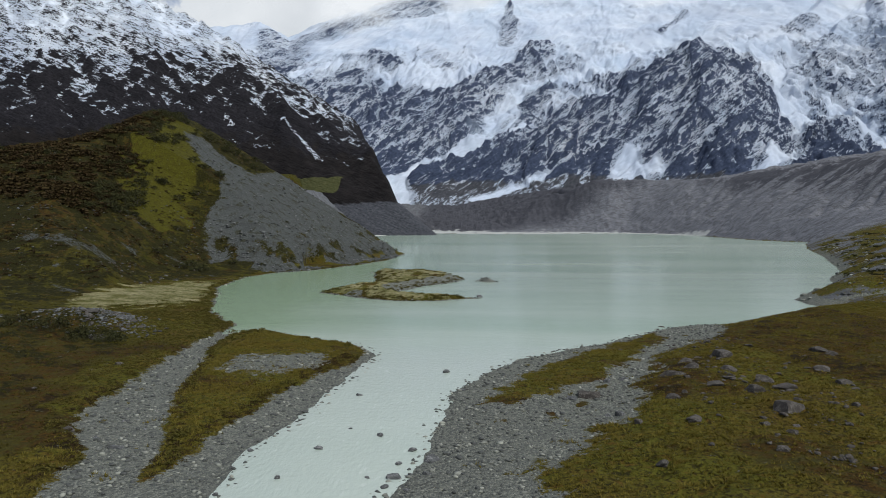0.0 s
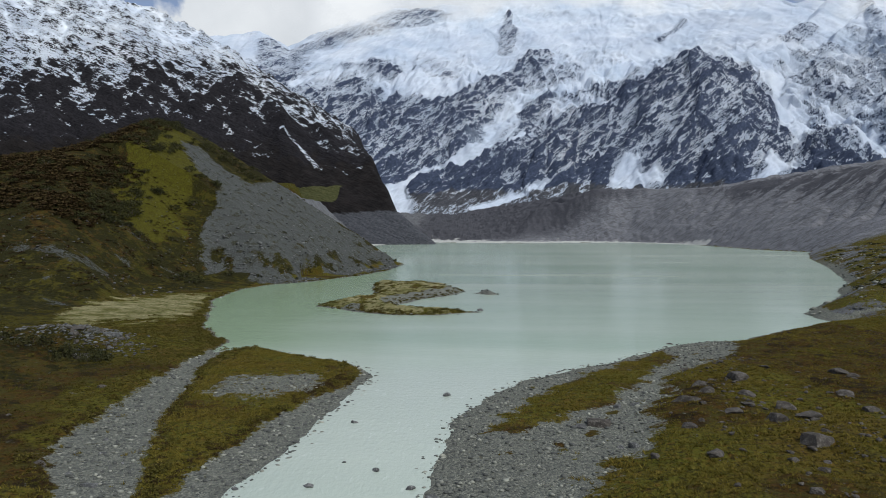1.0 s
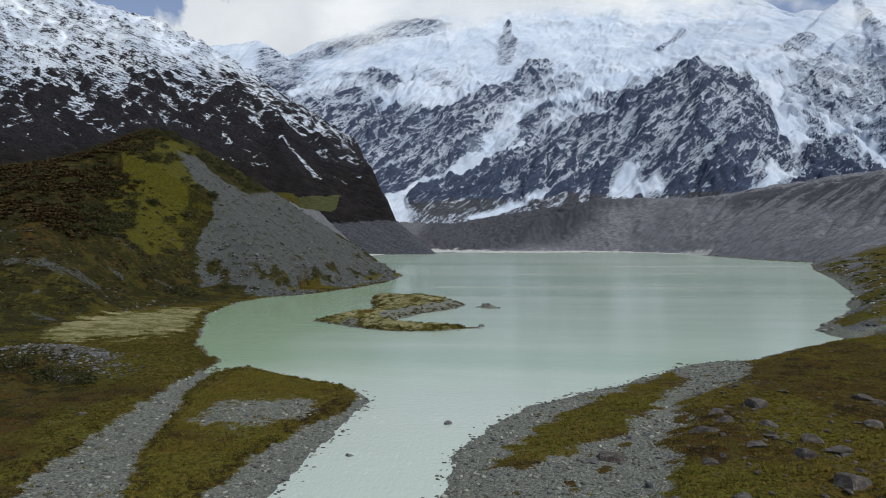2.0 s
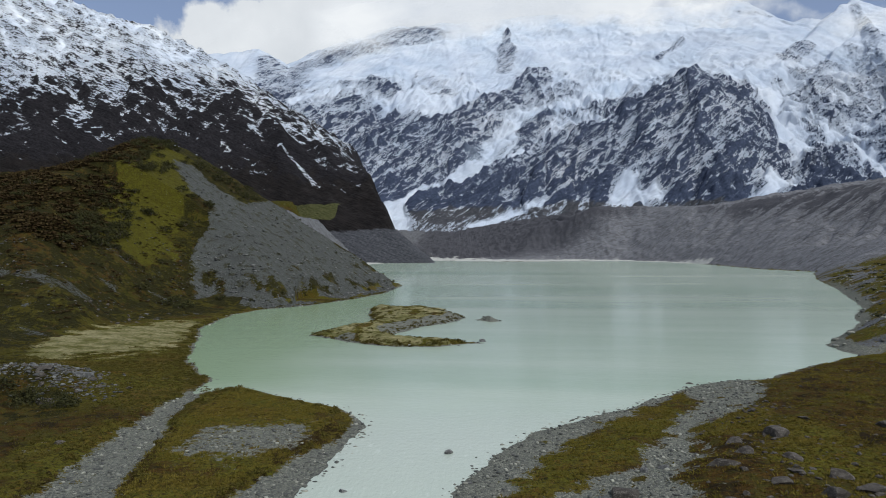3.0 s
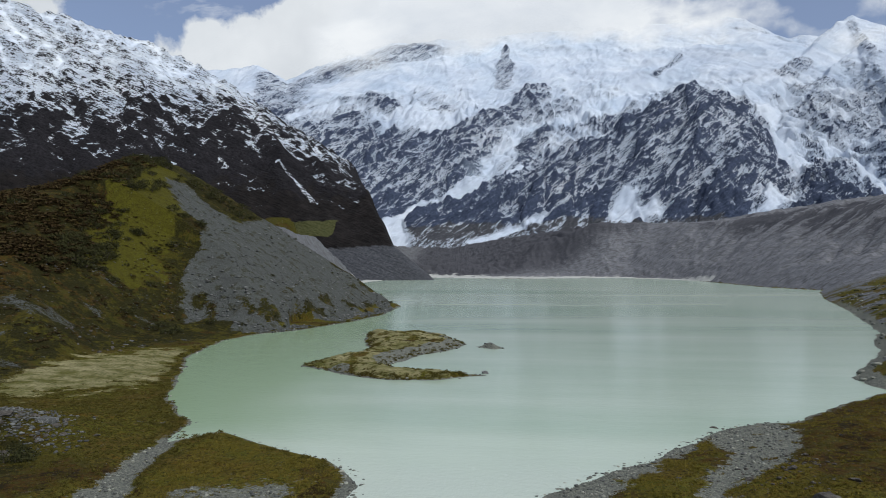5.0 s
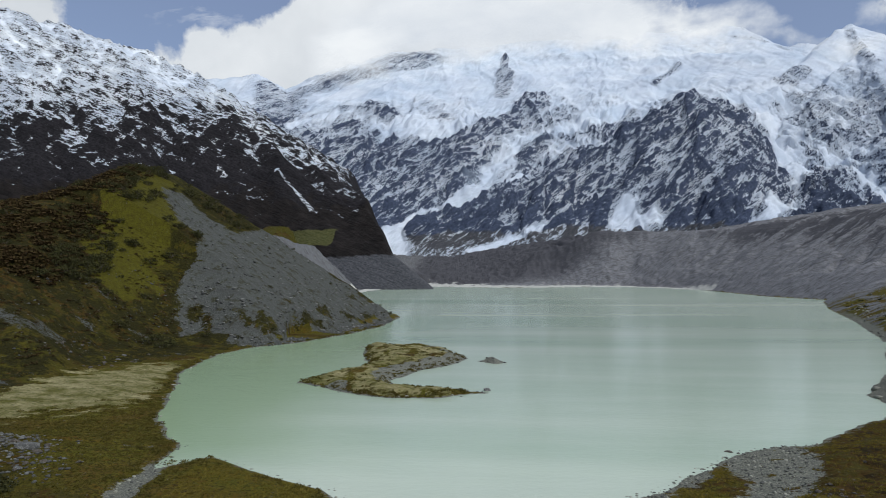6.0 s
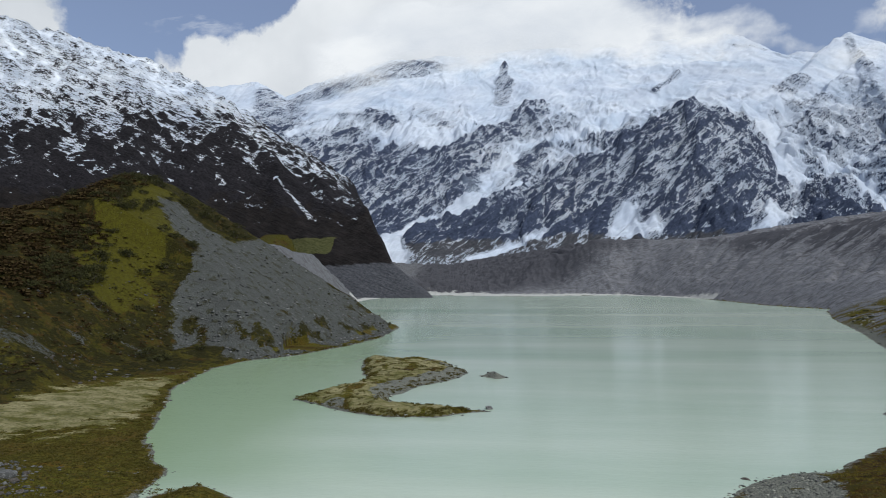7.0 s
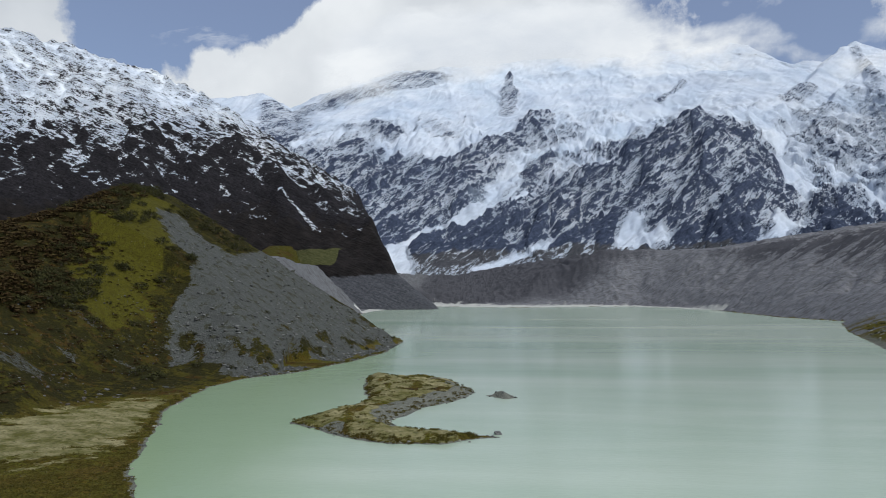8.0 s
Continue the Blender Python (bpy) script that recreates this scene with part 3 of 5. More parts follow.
def ground_masks(x, y, z, steep, hollows=None):
    water, isle, land, chan, wash, foot, wob = ground_parts(x, y)
    patch = fbm(x / 12, y / 12, 4, 51)
    near = smooth(700, 400, y)
    beach = np.clip(smooth(-50, -40, x) * smooth(195, 180, y) + smooth(85, 110, x) * (y > 205) + smooth(560, 640, y), 0, 1)
    edge = 0.5 + 3.4 * beach + 2.4 * np.maximum(fbm(x / 20, y / 20, 3, 52), 0) - 1.0 * smooth(52, 64, x) * (y < 225) * (y > 150)
    edge = np.where((y < 190) & (x > -50), 0.3, edge)
    gravel = 1 - smooth(edge - 0.6, edge + 0.6, land + 1.2 * patch)
    ragged = fbm(x / 3.5, y / 3.5, 4, 64)
    gravel = np.maximum(gravel, 1 - smooth(-1.3, 1.4, chan + 1.2 * ragged))
    gravel = np.maximum(gravel, (1 - smooth(-1.8, 2.4, wash + 3.0 * ragged)) * (1 - 0.75 * smooth(0.22, 0.5, fbm(x / 5, y / 5, 3, 371)) * (x > 5)))
    inner = smooth(13, 5, np.hypot(x + 17, (y - 276) * 0.5)) + smooth(9, 3, np.abs(isle - 2)) * smooth(280, 292, y) * smooth(-22, -12, x) * smooth(350, 330, y) + 0.8 * smooth(7, 3, np.hypot(x + 34, (y - 252) * 0.7))
    gravel = np.where(isle > -3, np.maximum(1 - smooth(0.4, 1.2, isle + patch), smooth(0.3, 0.7, inner + patch)), gravel)
    hollow = np.full(x.shape, -50.0)
    some = np.nonzero((x > -60) & (x < -5) & (y > 110) & (y < 180))[0]
    if len(some):
        hollow[some] = signed(x[some], y[some], SPIT_HOLLOW)
    gravel = np.maximum(gravel, 0.72 * smooth(-3.0, 3.0, hollow + 3.5 * ragged + 2 * patch))
    on_hill = smooth(1.5, 4, hill(x, y)) * (y > 290)
    bare = signed(x, y, SCREE) + 3 * patch + 5 * fbm(x / 5, y / 5, 4, 55)
    apron = np.maximum(on_hill, smooth(-14, -8, hill(x, y)) * (y > 362) * (x > -100) * (isle < -1) * (y < 620) * (land > 0))
    scree = apron * smooth(-2, 2, bare) * (1 - 0.8 * smooth(0.04, 0.2, fbm(x / 10, y / 18, 4, 56) * smooth(26, 8, z) - 0.5 * smooth(26, 40, z)))
    head = smooth(600, 720, y) * (land > 0)
    scree = np.maximum(scree, head)
    flat = smooth(0.28, 0.75, 1.15 * np.exp(-(((x + 102 - 0.12 * (y - 250)) / 27) ** 2 + ((y - 256) / 50) ** 2)) + 0.15 * patch + 0.75 * fbm((x + 0.5 * y) / 9, (y - 0.5 * x) / 5, 5, 58))
    bench = flat * smooth(4, -3, foot + 3 * patch) * smooth(2, 6, land + 4 * patch) * smooth(3.4, 2.4, z) * (y > 195)
    bench = np.maximum(bench, (isle > 1.2) * smooth(-0.3, 0.15, fbm(x / 7, y / 11, 4, 53) + 0.1))
    stony = smooth(0.12, 0.3, fbm(x / 17, y / 12, 5, 54) + 0.3 * np.exp(-(((x + 140) / 20) ** 2 + ((y - 298) / 14) ** 2)) - 0.12) * (foot > 4) * smooth(45, 20, z) * (y > 230)
    scree = np.maximum(scree, 0.55 * stony)
    rust = smooth(-0.1, 0.5, fbm(x / 22, y / 22, 3, 61) + (0.6 * smooth(38, 80, x) - 0.7 * smooth(88, 100, x)) * (y < 230) - 0.5 * smooth(160, 190, y) * (x < -48) * (x > -125) * (y < 250) - 0.4 * (x > 90) * (y > 205) * (y < 700) + 0.5 * smooth(-12, 6, foot) * smooth(200, 150, y))
    rust = np.where(on_hill > 0.5, np.maximum(np.exp(-(((x + 150) / 18) ** 2 + ((y - 510) / 26) ** 2)) + np.exp(-(((x + 140) / 8) ** 2 + ((y - 428) / 10) ** 2)), np.maximum(smooth(-160, -178, x + 14 * patch + 0.2 * (y - 378)), (0.5 + 0.7 * patch) * smooth(48, 30, z + 8 * patch))), rust)
    silt = (y > 1050) * (x > -150) * smooth(420, 330, x) * smooth(1.0, 0.55, land / (14 + 80 * smooth(310, 160, x)) + 0.7 * patch) * (land > 0)
    gully = gullies(x, y)
    moss = smooth(1110, 1140, y) * (y < 1330) * smooth(-150, -175, x) * smooth(60, 66, z) * 0.9
    brown = np.clip(1.1 * smooth(400, 520, x) * smooth(22, 60, z) + 0.4 * smooth(70, 115, z), 0, 1.2) * smooth(0.38, 0.6, gully + 0.3 * patch) * smooth(700, 800, y) * smooth(150, 260, x)
    brown = brown + 0.9 * smooth(1330, 1480, y) * smooth(480, 180, x - 0.1 * (y - 1500) + 80 * patch) * smooth(-150, -60, x)
    scree = scree * (1 - moss)
    rubble = (x > 90) * smooth(205, 235, y) * (y < 720) * smooth(-0.25, 0.15, fbm(x / 18, y / 18, 4, 60) - 0.012 * z - 0.06)
    scree = np.maximum(scree, rubble * (land > 0))
    near = near * smooth(-380, -300, x)
    lawn = np.zeros(x.shape)
    some = np.nonzero((x > -240) & (x < -110) & (y > 320) & (y < 530))[0]
    if len(some):
        lawn[some] = smooth(-7, 8, signed(x[some], y[some], LIT_LAWN) + 9 * patch[some] + 9 * fbm(x[some] / 6, y[some] / 6, 4, 65))
    # Thickened on the left land to darken it for cloud shade.
    heath = np.clip(0.62 * on_hill + (0.42 + 0.10 * smooth(130, 190, y) + 0.10 * smooth(215, 250, y)) * smooth(-6, 8, foot) * (1 - on_hill) - 0.5 * lawn + 0.35 * fbm(x / 15, y / 15, 3, 57), 0, 0.8)
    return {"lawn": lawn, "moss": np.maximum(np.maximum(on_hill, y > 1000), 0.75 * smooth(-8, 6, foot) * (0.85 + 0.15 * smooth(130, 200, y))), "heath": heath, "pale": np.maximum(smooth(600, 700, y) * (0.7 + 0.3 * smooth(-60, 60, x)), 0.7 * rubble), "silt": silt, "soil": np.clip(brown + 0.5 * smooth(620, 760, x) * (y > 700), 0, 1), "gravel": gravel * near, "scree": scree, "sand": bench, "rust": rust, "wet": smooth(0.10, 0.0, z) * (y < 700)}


xs = spread((-520, -120, 6, 1.0), (-120, -70, 1.0, 0.6), (-70, 75, 0.62, 0.62), (75, 160, 0.62, 1.8), (160, 420, 1.6, 3.2), (420, 900, 3.2, 9))
ys = spread((-160, 70, 12, 1.2), (70, 215, 0.6, 0.76), (215, 420, 0.8, 1.8), (420, 620, 1.8, 2.4), (620, 1300, 2.2, 4.5), (1300, 2400, 4.5, 14))
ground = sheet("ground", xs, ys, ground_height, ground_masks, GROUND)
tagged(ground, "rough alpine valley ground of olive tussock grass, grey gravel and bare moraine scree", "ground", kind="structure")


def lake_sheet():
    gx, gy = spread((-700, -60, 30, 6), (-60, 60, 4, 4), (60, 900, 6, 40)), spread((-170, 60, 20, 5), (60, 220, 4, 5), (220, 1800, 8, 40))
    flow = lambda x, y, z, steep, hollows: {"flow": smooth(178, 140, y + 6 * fbm(x / 8, y / 8, 2, 59)), "near_shore": 0.12 + 0.88 * smooth(420, 220, y),
                                           "shoal": smooth(-8, -55, x + 12 * fbm(x / 40, y / 40, 3, 66)) * smooth(165, 195, y) * smooth(640, 420, y)}
    ob = sheet("water", gx, gy, lambda x, y: 0 * x, flow, WATER)
    return tagged(ob, "milky pale green glacial lake and outlet stream with faint ripples", "lake", kind="structure")


lake_sheet()

# ---------------------------------------------------------------- mountains
WEST_RIDGE = [(-1900, 1000, 715), (-1400, 1250, 685), (-1027, 1450, 640), (-944, 1500, 613), (-891, 1540, 587), (-808, 1580, 560), (-736, 1640, 551), (-691, 1700, 545),
              (-591, 1800, 490), (-542, 1850, 412), (-505, 1900, 385), (-434, 1950, 368), (-366, 1990, 338), (-305, 2020, 306), (-264, 2040, 254), (-223, 2030, 180),
              (-194, 2000, 112), (-155, 1960, 73), (-106, 1900, 34)]
WEST_SPUR = [(-691, 1700, 540), (-588, 1500, 375), (-485, 1250, 229), (-400, 1050, 90)]
WEST_SPUR_LOW = [(-505, 1900, 380), (-443, 1700, 275), (-379, 1350, 140)]
CREST = [(-2054, 4250, 1064), (-1629, 4300, 1175), (-1388, 4300, 1214), (-1198, 4300, 1232), (-1106, 4250, 1150), (-1056, 4350, 1140), (-847, 4350, 1221), (-639, 4350, 1292),
         (-396, 4350, 1356), (-119, 4350, 1370), (332, 4380, 1419), (852, 4380, 1440), (1329, 4250, 1439), (1631, 4050, 1393), (1696, 3950, 1300), (1787, 3850, 1225),
         (1926, 3800, 1200), (2058, 3750, 1302), (2074, 3600, 1146), (2164, 3400, 973), (2477, 3200, 912)]
SPIRE = [(294, 4180, 1318), (285, 4080, 1127), (265, 3950, 950)]
BUTTRESS = [(2049, 3750, 1300), (1485, 3300, 900), (1137, 3000, 775), (865, 2750, 710), (936, 2700, 650), (907, 2560, 464), (927, 2450, 368), (872, 2250, 201), (839, 2150, 127)]
BUTTRESS_ARM = [(865, 2750, 710), (699, 2760, 606), (540, 2720, 513), (401, 2650, 423), (285, 2550, 319), (172, 2380, 180), (92, 2250, 102)]
BUTTRESS_EAST = [(936, 2700, 650), (1059, 2650, 520), (1111, 2500, 393), (1058, 2350, 280), (898, 2150, 176)]
PYRAMID = [(1717, 2900, 606), (1593, 2800, 500), (1300, 2480, 385), (1143, 2300, 366), (1047, 2150, 258), (939, 2000, 150)]
PYRAMID_EAST = [(1143, 2300, 366), (1201, 2250, 276), (1255, 2200, 202), (1275, 2100, 170)]
EAST_RIB = [(2058, 3750, 1302), (1636, 3450, 1008), (1574, 3380, 894), (1500, 3200, 700)]
EAST_RIB_LOW = [(2074, 3600, 1146), (1586, 3150, 833), (1574, 3000, 629), (1534, 2850, 487)]


def west_base(x, y):
    h = tent(x, y, WEST_RIDGE, 0.72, 0.0002)
    h = smax(h, tent(x, y, WEST_SPUR, 0.8), 25)
    h = smax(h, tent(x, y, WEST_SPUR_LOW, 0.8), 20)
    h = smin(h, 85 + 0.9 * (y - 1300) + 0.5 * np.maximum(-290 - x, 0), 10)
    # the steep nose of the spur and the scree at its foot
    nose = 36 + 9 * fbm(x / 40, y / 40, 4, 78) + np.maximum(1.9 * (-0.0806 * (y - 74) - 1 - x), 0.8 * (-0.0686 * (y - 74) - 1 - x))
    return smin(h, nose, 10)


def fall_lines(x, y, ridges, size, seed):
    """Ribs and gullies that run down from the ridges: sharp crests at 1."""
    best, arc, away = np.full(x.shape, -1e9), np.zeros(x.shape), np.zeros(x.shape)
    for n, (ridge, slope) in enumerate(ridges):
        run = 700.0 * n
        for a, b in zip(ridge, ridge[1:]):
            dx, dy = b[0] - a[0], b[1] - a[1]
            length = math.hypot(dx, dy)
            s = np.clip(((x - a[0]) * dx + (y - a[1]) * dy) / length**2, 0, 1)
            d = np.hypot(x - a[0] - s * dx, y - a[1] - s * dy)
            top = a[2] + s * (b[2] - a[2]) - slope * d
            near = top > best
            best[near], arc[near], away[near] = top[near], (run + s * length)[near], d[near]
            run += length
    bend = 0.5 * size * fbm(x / (3 * size), y / (3 * size), 3, seed + 9)
    return ridged((arc + bend) / size, away / (5 * size), 5, seed, 0.55) * smooth(0, 0.8 * size, away)


def range_base(x, y):
    h = tent(x, y, CREST, 0.74, 0.0001)
    for ridge, slope, k in ((SPIRE, 1.9, 8), (BUTTRESS, 0.95, 20), (BUTTRESS_ARM, 0.85, 20), (BUTTRESS_EAST, 0.9, 15), (PYRAMID, 0.85, 15), (PYRAMID_EAST, 0.8, 12),
                            (EAST_RIB, 0.95, 20), (EAST_RIB_LOW, 0.9, 20)):
        h = smax(h, tent(x, y, ridge, slope), k)
    return h


ROCK_STROKES = [  # what it is, snow cover, relief, half-width, line
    ("shelf cliff", -0.7, 10, 109, [(-927, 3664), (-956, 4080), (-739, 4140), (-478, 4168), (-215, 4212)]),
    ("summit cliff", -0.35, 0, 73, [(-346, 4168), (-132, 4232)]),
    ("col peak cliff", -0.6, 0, 56, [(-1099, 4188), (-1058, 3916), (-982, 3696)]),
    ("shelf rocks", -0.5, 10, 39, [(-317, 3488), (-444, 3620), (-582, 3588)]),
    ("shelf rocks low", -0.4, 10, 42, [(-639, 3300), (-502, 3428), (-437, 3352)]),
    ("spire tip", -0.75, 0, 22, [(292, 4168), (285, 4080), (276, 3980)]),
    ("spire foot", -0.7, 6, 40, [(276, 3960), (255, 3800), (240, 3700)]),
    ("mid rib", -0.75, 30, 57, [(401, 3572), (335, 3420), (191, 3272), (83, 3120), (-62, 3068)]),
    ("cave", -0.9, 0, 38, [(391, 3132), (276, 2964)]),
    ("west wall", -0.55, 25, 107, [(-495, 3056), (-248, 2992), (-36, 2908)]),
    ("west wall low", -0.65, 25, 86, [(-309, 2616), (-185, 2748), (-13, 2788)]),
    ("lower wall", -0.7, 15, 63, [(-105, 2388), (24, 2420), (185, 2548), (306, 2564)]),
    ("lower wall base", -0.5, 0, 45, [(-48, 2292), (136, 2400), (291, 2448)]),
    ("arm wall", -0.75, 0, 79, [(708, 2716), (583, 2636), (432, 2600), (277, 2488)]),
    ("arm foot", -0.6, 0, 58, [(530, 2496), (423, 2444), (321, 2396)]),
    ("buttress west", -0.7, 0, 96, [(811, 2640), (726, 2500), (658, 2404)]),
    ("buttress foot", -0.75, 0, 63, [(710, 2280), (775, 2220), (843, 2176)]),
    ("buttress mid", -0.5, 0, 76, [(863, 2556), (825, 2400), (814, 2276)]),
    ("buttress east", -0.7, 0, 50, [(986, 2568), (1022, 2472), (1044, 2376), (974, 2244)]),
    ("east rock", -0.85, 10, 36, [(1640, 3380), (1472, 3232)]),
    ("east rock low", -0.6, 10, 49, [(1588, 3132), (1456, 3088)]),
    ("east mixed", -0.45, 10, 66, [(1447, 2932), (1442, 2756), (1354, 2672)]),
    ("far east mixed", -0.5, 10, 61, [(1794, 3260), (1736, 3036), (1497, 2636)]),
    ("pyramid rock", -0.55, 0, 32, [(1110, 2272), (1054, 2232), (1125, 2204)]),
    ("pyramid foot", -0.8, 0, 30, [(1016, 2092), (1141, 2144)]),
    ("crest rock", -0.6, 10, 20, [(1009, 3616), (1179, 3792)]),
    ("crest tooth", -0.6, 10, 24, [(1558, 3952), (1648, 3876), (1727, 3756)]),
    ("east crest", -0.6, 10, 21, [(1998, 3652), (1920, 3408), (1894, 3256)]),
]
SNOW_STROKES = [  # what it is, snow cover, relief, half-width, line
    ("icefall", 0.6, -14, 65, [(1007, 3516), (785, 3396), (517, 3228), (328, 3116), (190, 2904), (102, 2708)]),
    ("icefall north", 0.5, -8, 56, [(630, 2744), (539, 3072), (415, 2968)]),
    ("upper glacier", 0.5, 0, 107, [(-279, 3364), (-39, 3248), (148, 3452)]),
    ("shelf snow", 0.5, 0, 40, [(-878, 3520), (-604, 3548), (-368, 3720), (-45, 3860)]),
    ("ledge", 0.75, 0, 19, [(353, 2848), (205, 2668)]),
    ("ledge low", 0.75, 0, 22, [(131, 2644), (-13, 2540), (-140, 2504)]),
    ("fan", 0.85, -6, 23, [(378, 2404), (202, 2312), (56, 2216)]),
    ("snow tongue", 0.9, -10, 37, [(-139, 2492), (-208, 2392), (-184, 2220)]),
    ("couloir", 0.9, -10, 41, [(639, 2436), (574, 2368), (529, 2296)]),
    ("couloir apron", 0.9, -4, 40, [(690, 2300), (599, 2264)]),
    ("east gully", 0.85, -10, 47, [(1212, 2884), (1235, 2724), (1114, 2428), (990, 2224), (881, 2132)]),
    ("far gully", 0.85, -10, 41, [(1321, 2572), (1304, 2372), (1292, 2212)]),
    ("pyramid cap", 0.3, 0, 25, [(1127, 2288), (1074, 2236)]),
    ("hanging ice", 0.4, 6, 37, [(1017, 2836), (1230, 3004), (1344, 3076)]),
]
WEST_STROKES = [
    ("snow gully", 0.66, 0, 5, [(-344, 1406), (-328, 1400), (-295, 1396), (-262, 1366)]),
    ("short gully", 0.4, 0, 3.5, [(-449, 1384), (-432, 1374)]),
    ("gully beside the spur", -0.3, 12, 40, [(-330, 1430), (-240, 1300)]),
]


def strokes(x, y, rows, hem):
    """Snow cover and relief of ribs, gullies and glaciers that run along lines in plan."""
    cover, lift = np.zeros(x.shape), np.zeros(x.shape)
    for _, snow, rise, width, line in rows:
        lo, hi = np.min(line, 0) - 2.5 * width, np.max(line, 0) + 2.5 * width
        some = np.nonzero((x > lo[0]) & (x < hi[0]) & (y > lo[1]) & (y < hi[1]))[0]
        d, _ = to_line(x[some], y[some], line)
        f = smooth(1.55, 0.45, d / width + hem[some])
        cover[some] += snow * f
        lift[some] += rise * f
    return cover, lift


def strata(x, y, size, seed, long=4.0, lean=1.1):
    """Ribs that climb to the east across a face, as the beds of the rock do."""
    n = math.hypot(1, lean)
    u, v = (x * lean - y) / n, (x + lean * y) / n
    return ridged(u / size, v / (size * long), 6, seed, 0.55)


def beds(x, z, size, seed, dip, long=5.0):
    """Beds of rock that cross a face at a dip in degrees (climbing to the east)."""
    c, k = math.cos(radians(dip)), math.sin(radians(dip))
    return ridged((z * c - x * k) / size, (x * c + z * k) / (size * long), 5, seed, 0.6)


def range_beds(x, z, size, seed):
    """The beds climb towards the buttress from the west and fall away from it to the east."""
    east = smooth(840, 1010, x + 0.12 * (z - 400))
    return beds(x, z, size, seed, 34, 4) * (1 - east) + beds(x, z, size, seed + 50, -38, 4) * east


WEST_RIDGES = ((WEST_RIDGE, 0.72), (WEST_SPUR, 0.8), (WEST_SPUR_LOW, 0.8))


def west_height(x, y):
    h = west_base(x, y)
    amp = smooth(10, 200, h)
    hem = 0.4 * fbm(x / 60, y / 60, 3, 70)
    _, lift = strokes(x, y, WEST_STROKES, hem)
    spur = ridged((x + 0.45 * y) / 190, (y - 0.45 * x) / 420, 6, 71, 0.55)
    return h + amp * (34 * (spur - 0.5) + 18 * (fall_lines(x, y, WEST_RIDGES, 70, 77) - 0.4) + 12 * (strata(x, y, 60, 73, 3, -0.5) - 0.5) + 9 * fbm(x / 22, y / 22, 4, 72)) + lift - 4


def west_masks(x, y, z, steep, hollows):
    n = fbm(x / 90, y / 90, 5, 81)
    cover, _ = strokes(x, y, WEST_STROKES, 0.3 * n)
    line = z + 70 * n + 0.10 * np.minimum(0, -x - 350)
    fine, broad = hollows
    streaks = 0.02 + 0.12 * np.tanh(fine / 2.0) + 0.06 * np.tanh(broad / 8) - 0.10 * np.tanh((steep - 0.85) / 0.35) + 0.20 * (0.48 - beds(x, z, 14, 75, -24, 5)) + 0.12 * (0.48 - beds(x, z, 44, 76, -14, 5))
    snow = streaks + 0.03 + 0.25 * smooth(150, 300, line) + 0.44 * smooth(270, 470, line + 0.16 * (-x - 600)) + 0.10 * smooth(-480, -380, x) * smooth(110, 170, z) * smooth(330, 260, z) - 0.16 * (steep - 0.75) + cover
    snow = snow * smooth(60, 130, z)
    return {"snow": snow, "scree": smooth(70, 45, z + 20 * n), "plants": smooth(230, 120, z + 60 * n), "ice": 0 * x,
            "turf": smooth(73, 79, z + 6 * n) * smooth(108, 102, z + 8 * n) * smooth(-335, -320, x) * smooth(-212, -222, x + 14 * n)}


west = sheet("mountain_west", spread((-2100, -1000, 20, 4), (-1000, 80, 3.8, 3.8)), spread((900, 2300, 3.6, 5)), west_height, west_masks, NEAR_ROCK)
tagged(west, "dark rocky mountain spur dusted with fresh snow above brown lower slopes", "mountain", kind="structure")


RANGE_RIDGES = ((CREST, 0.74), (BUTTRESS, 0.95), (BUTTRESS_ARM, 0.85), (BUTTRESS_EAST, 0.9), (PYRAMID, 0.85), (PYRAMID_EAST, 0.8), (EAST_RIB, 0.95), (EAST_RIB_LOW, 0.9))


def range_height(x, y):
    h = range_base(x, y)
    amp = smooth(40, 250, h)
    high = smooth(650, 1000, h)
    hem = 0.4 * fbm(x / 90, y / 90, 4, 90)
    _, up = strokes(x, y, ROCK_STROKES, hem)
    _, down = strokes(x, y, SNOW_STROKES, hem)
    rough = 1 - 0.82 * high
    ribs = strata(x, y, 150, 91, 3.5)
    ledges = range_beds(x, h, 55, 93)
    down_lines = fall_lines(x, y, RANGE_RIDGES, 110, 95)
    relief = 50 * (ribs - 0.45) + 60 * (down_lines - 0.4) + 40 * (ledges - 0.45) + 26 * (range_beds(x, h, 24, 97) - 0.45) + 12 * fbm(x / 38, y / 38, 5, 92)
    return h + amp * rough * relief + 34 * high * (ridged(x / 380, y / 240, 3, 94) - 0.5) + up + down


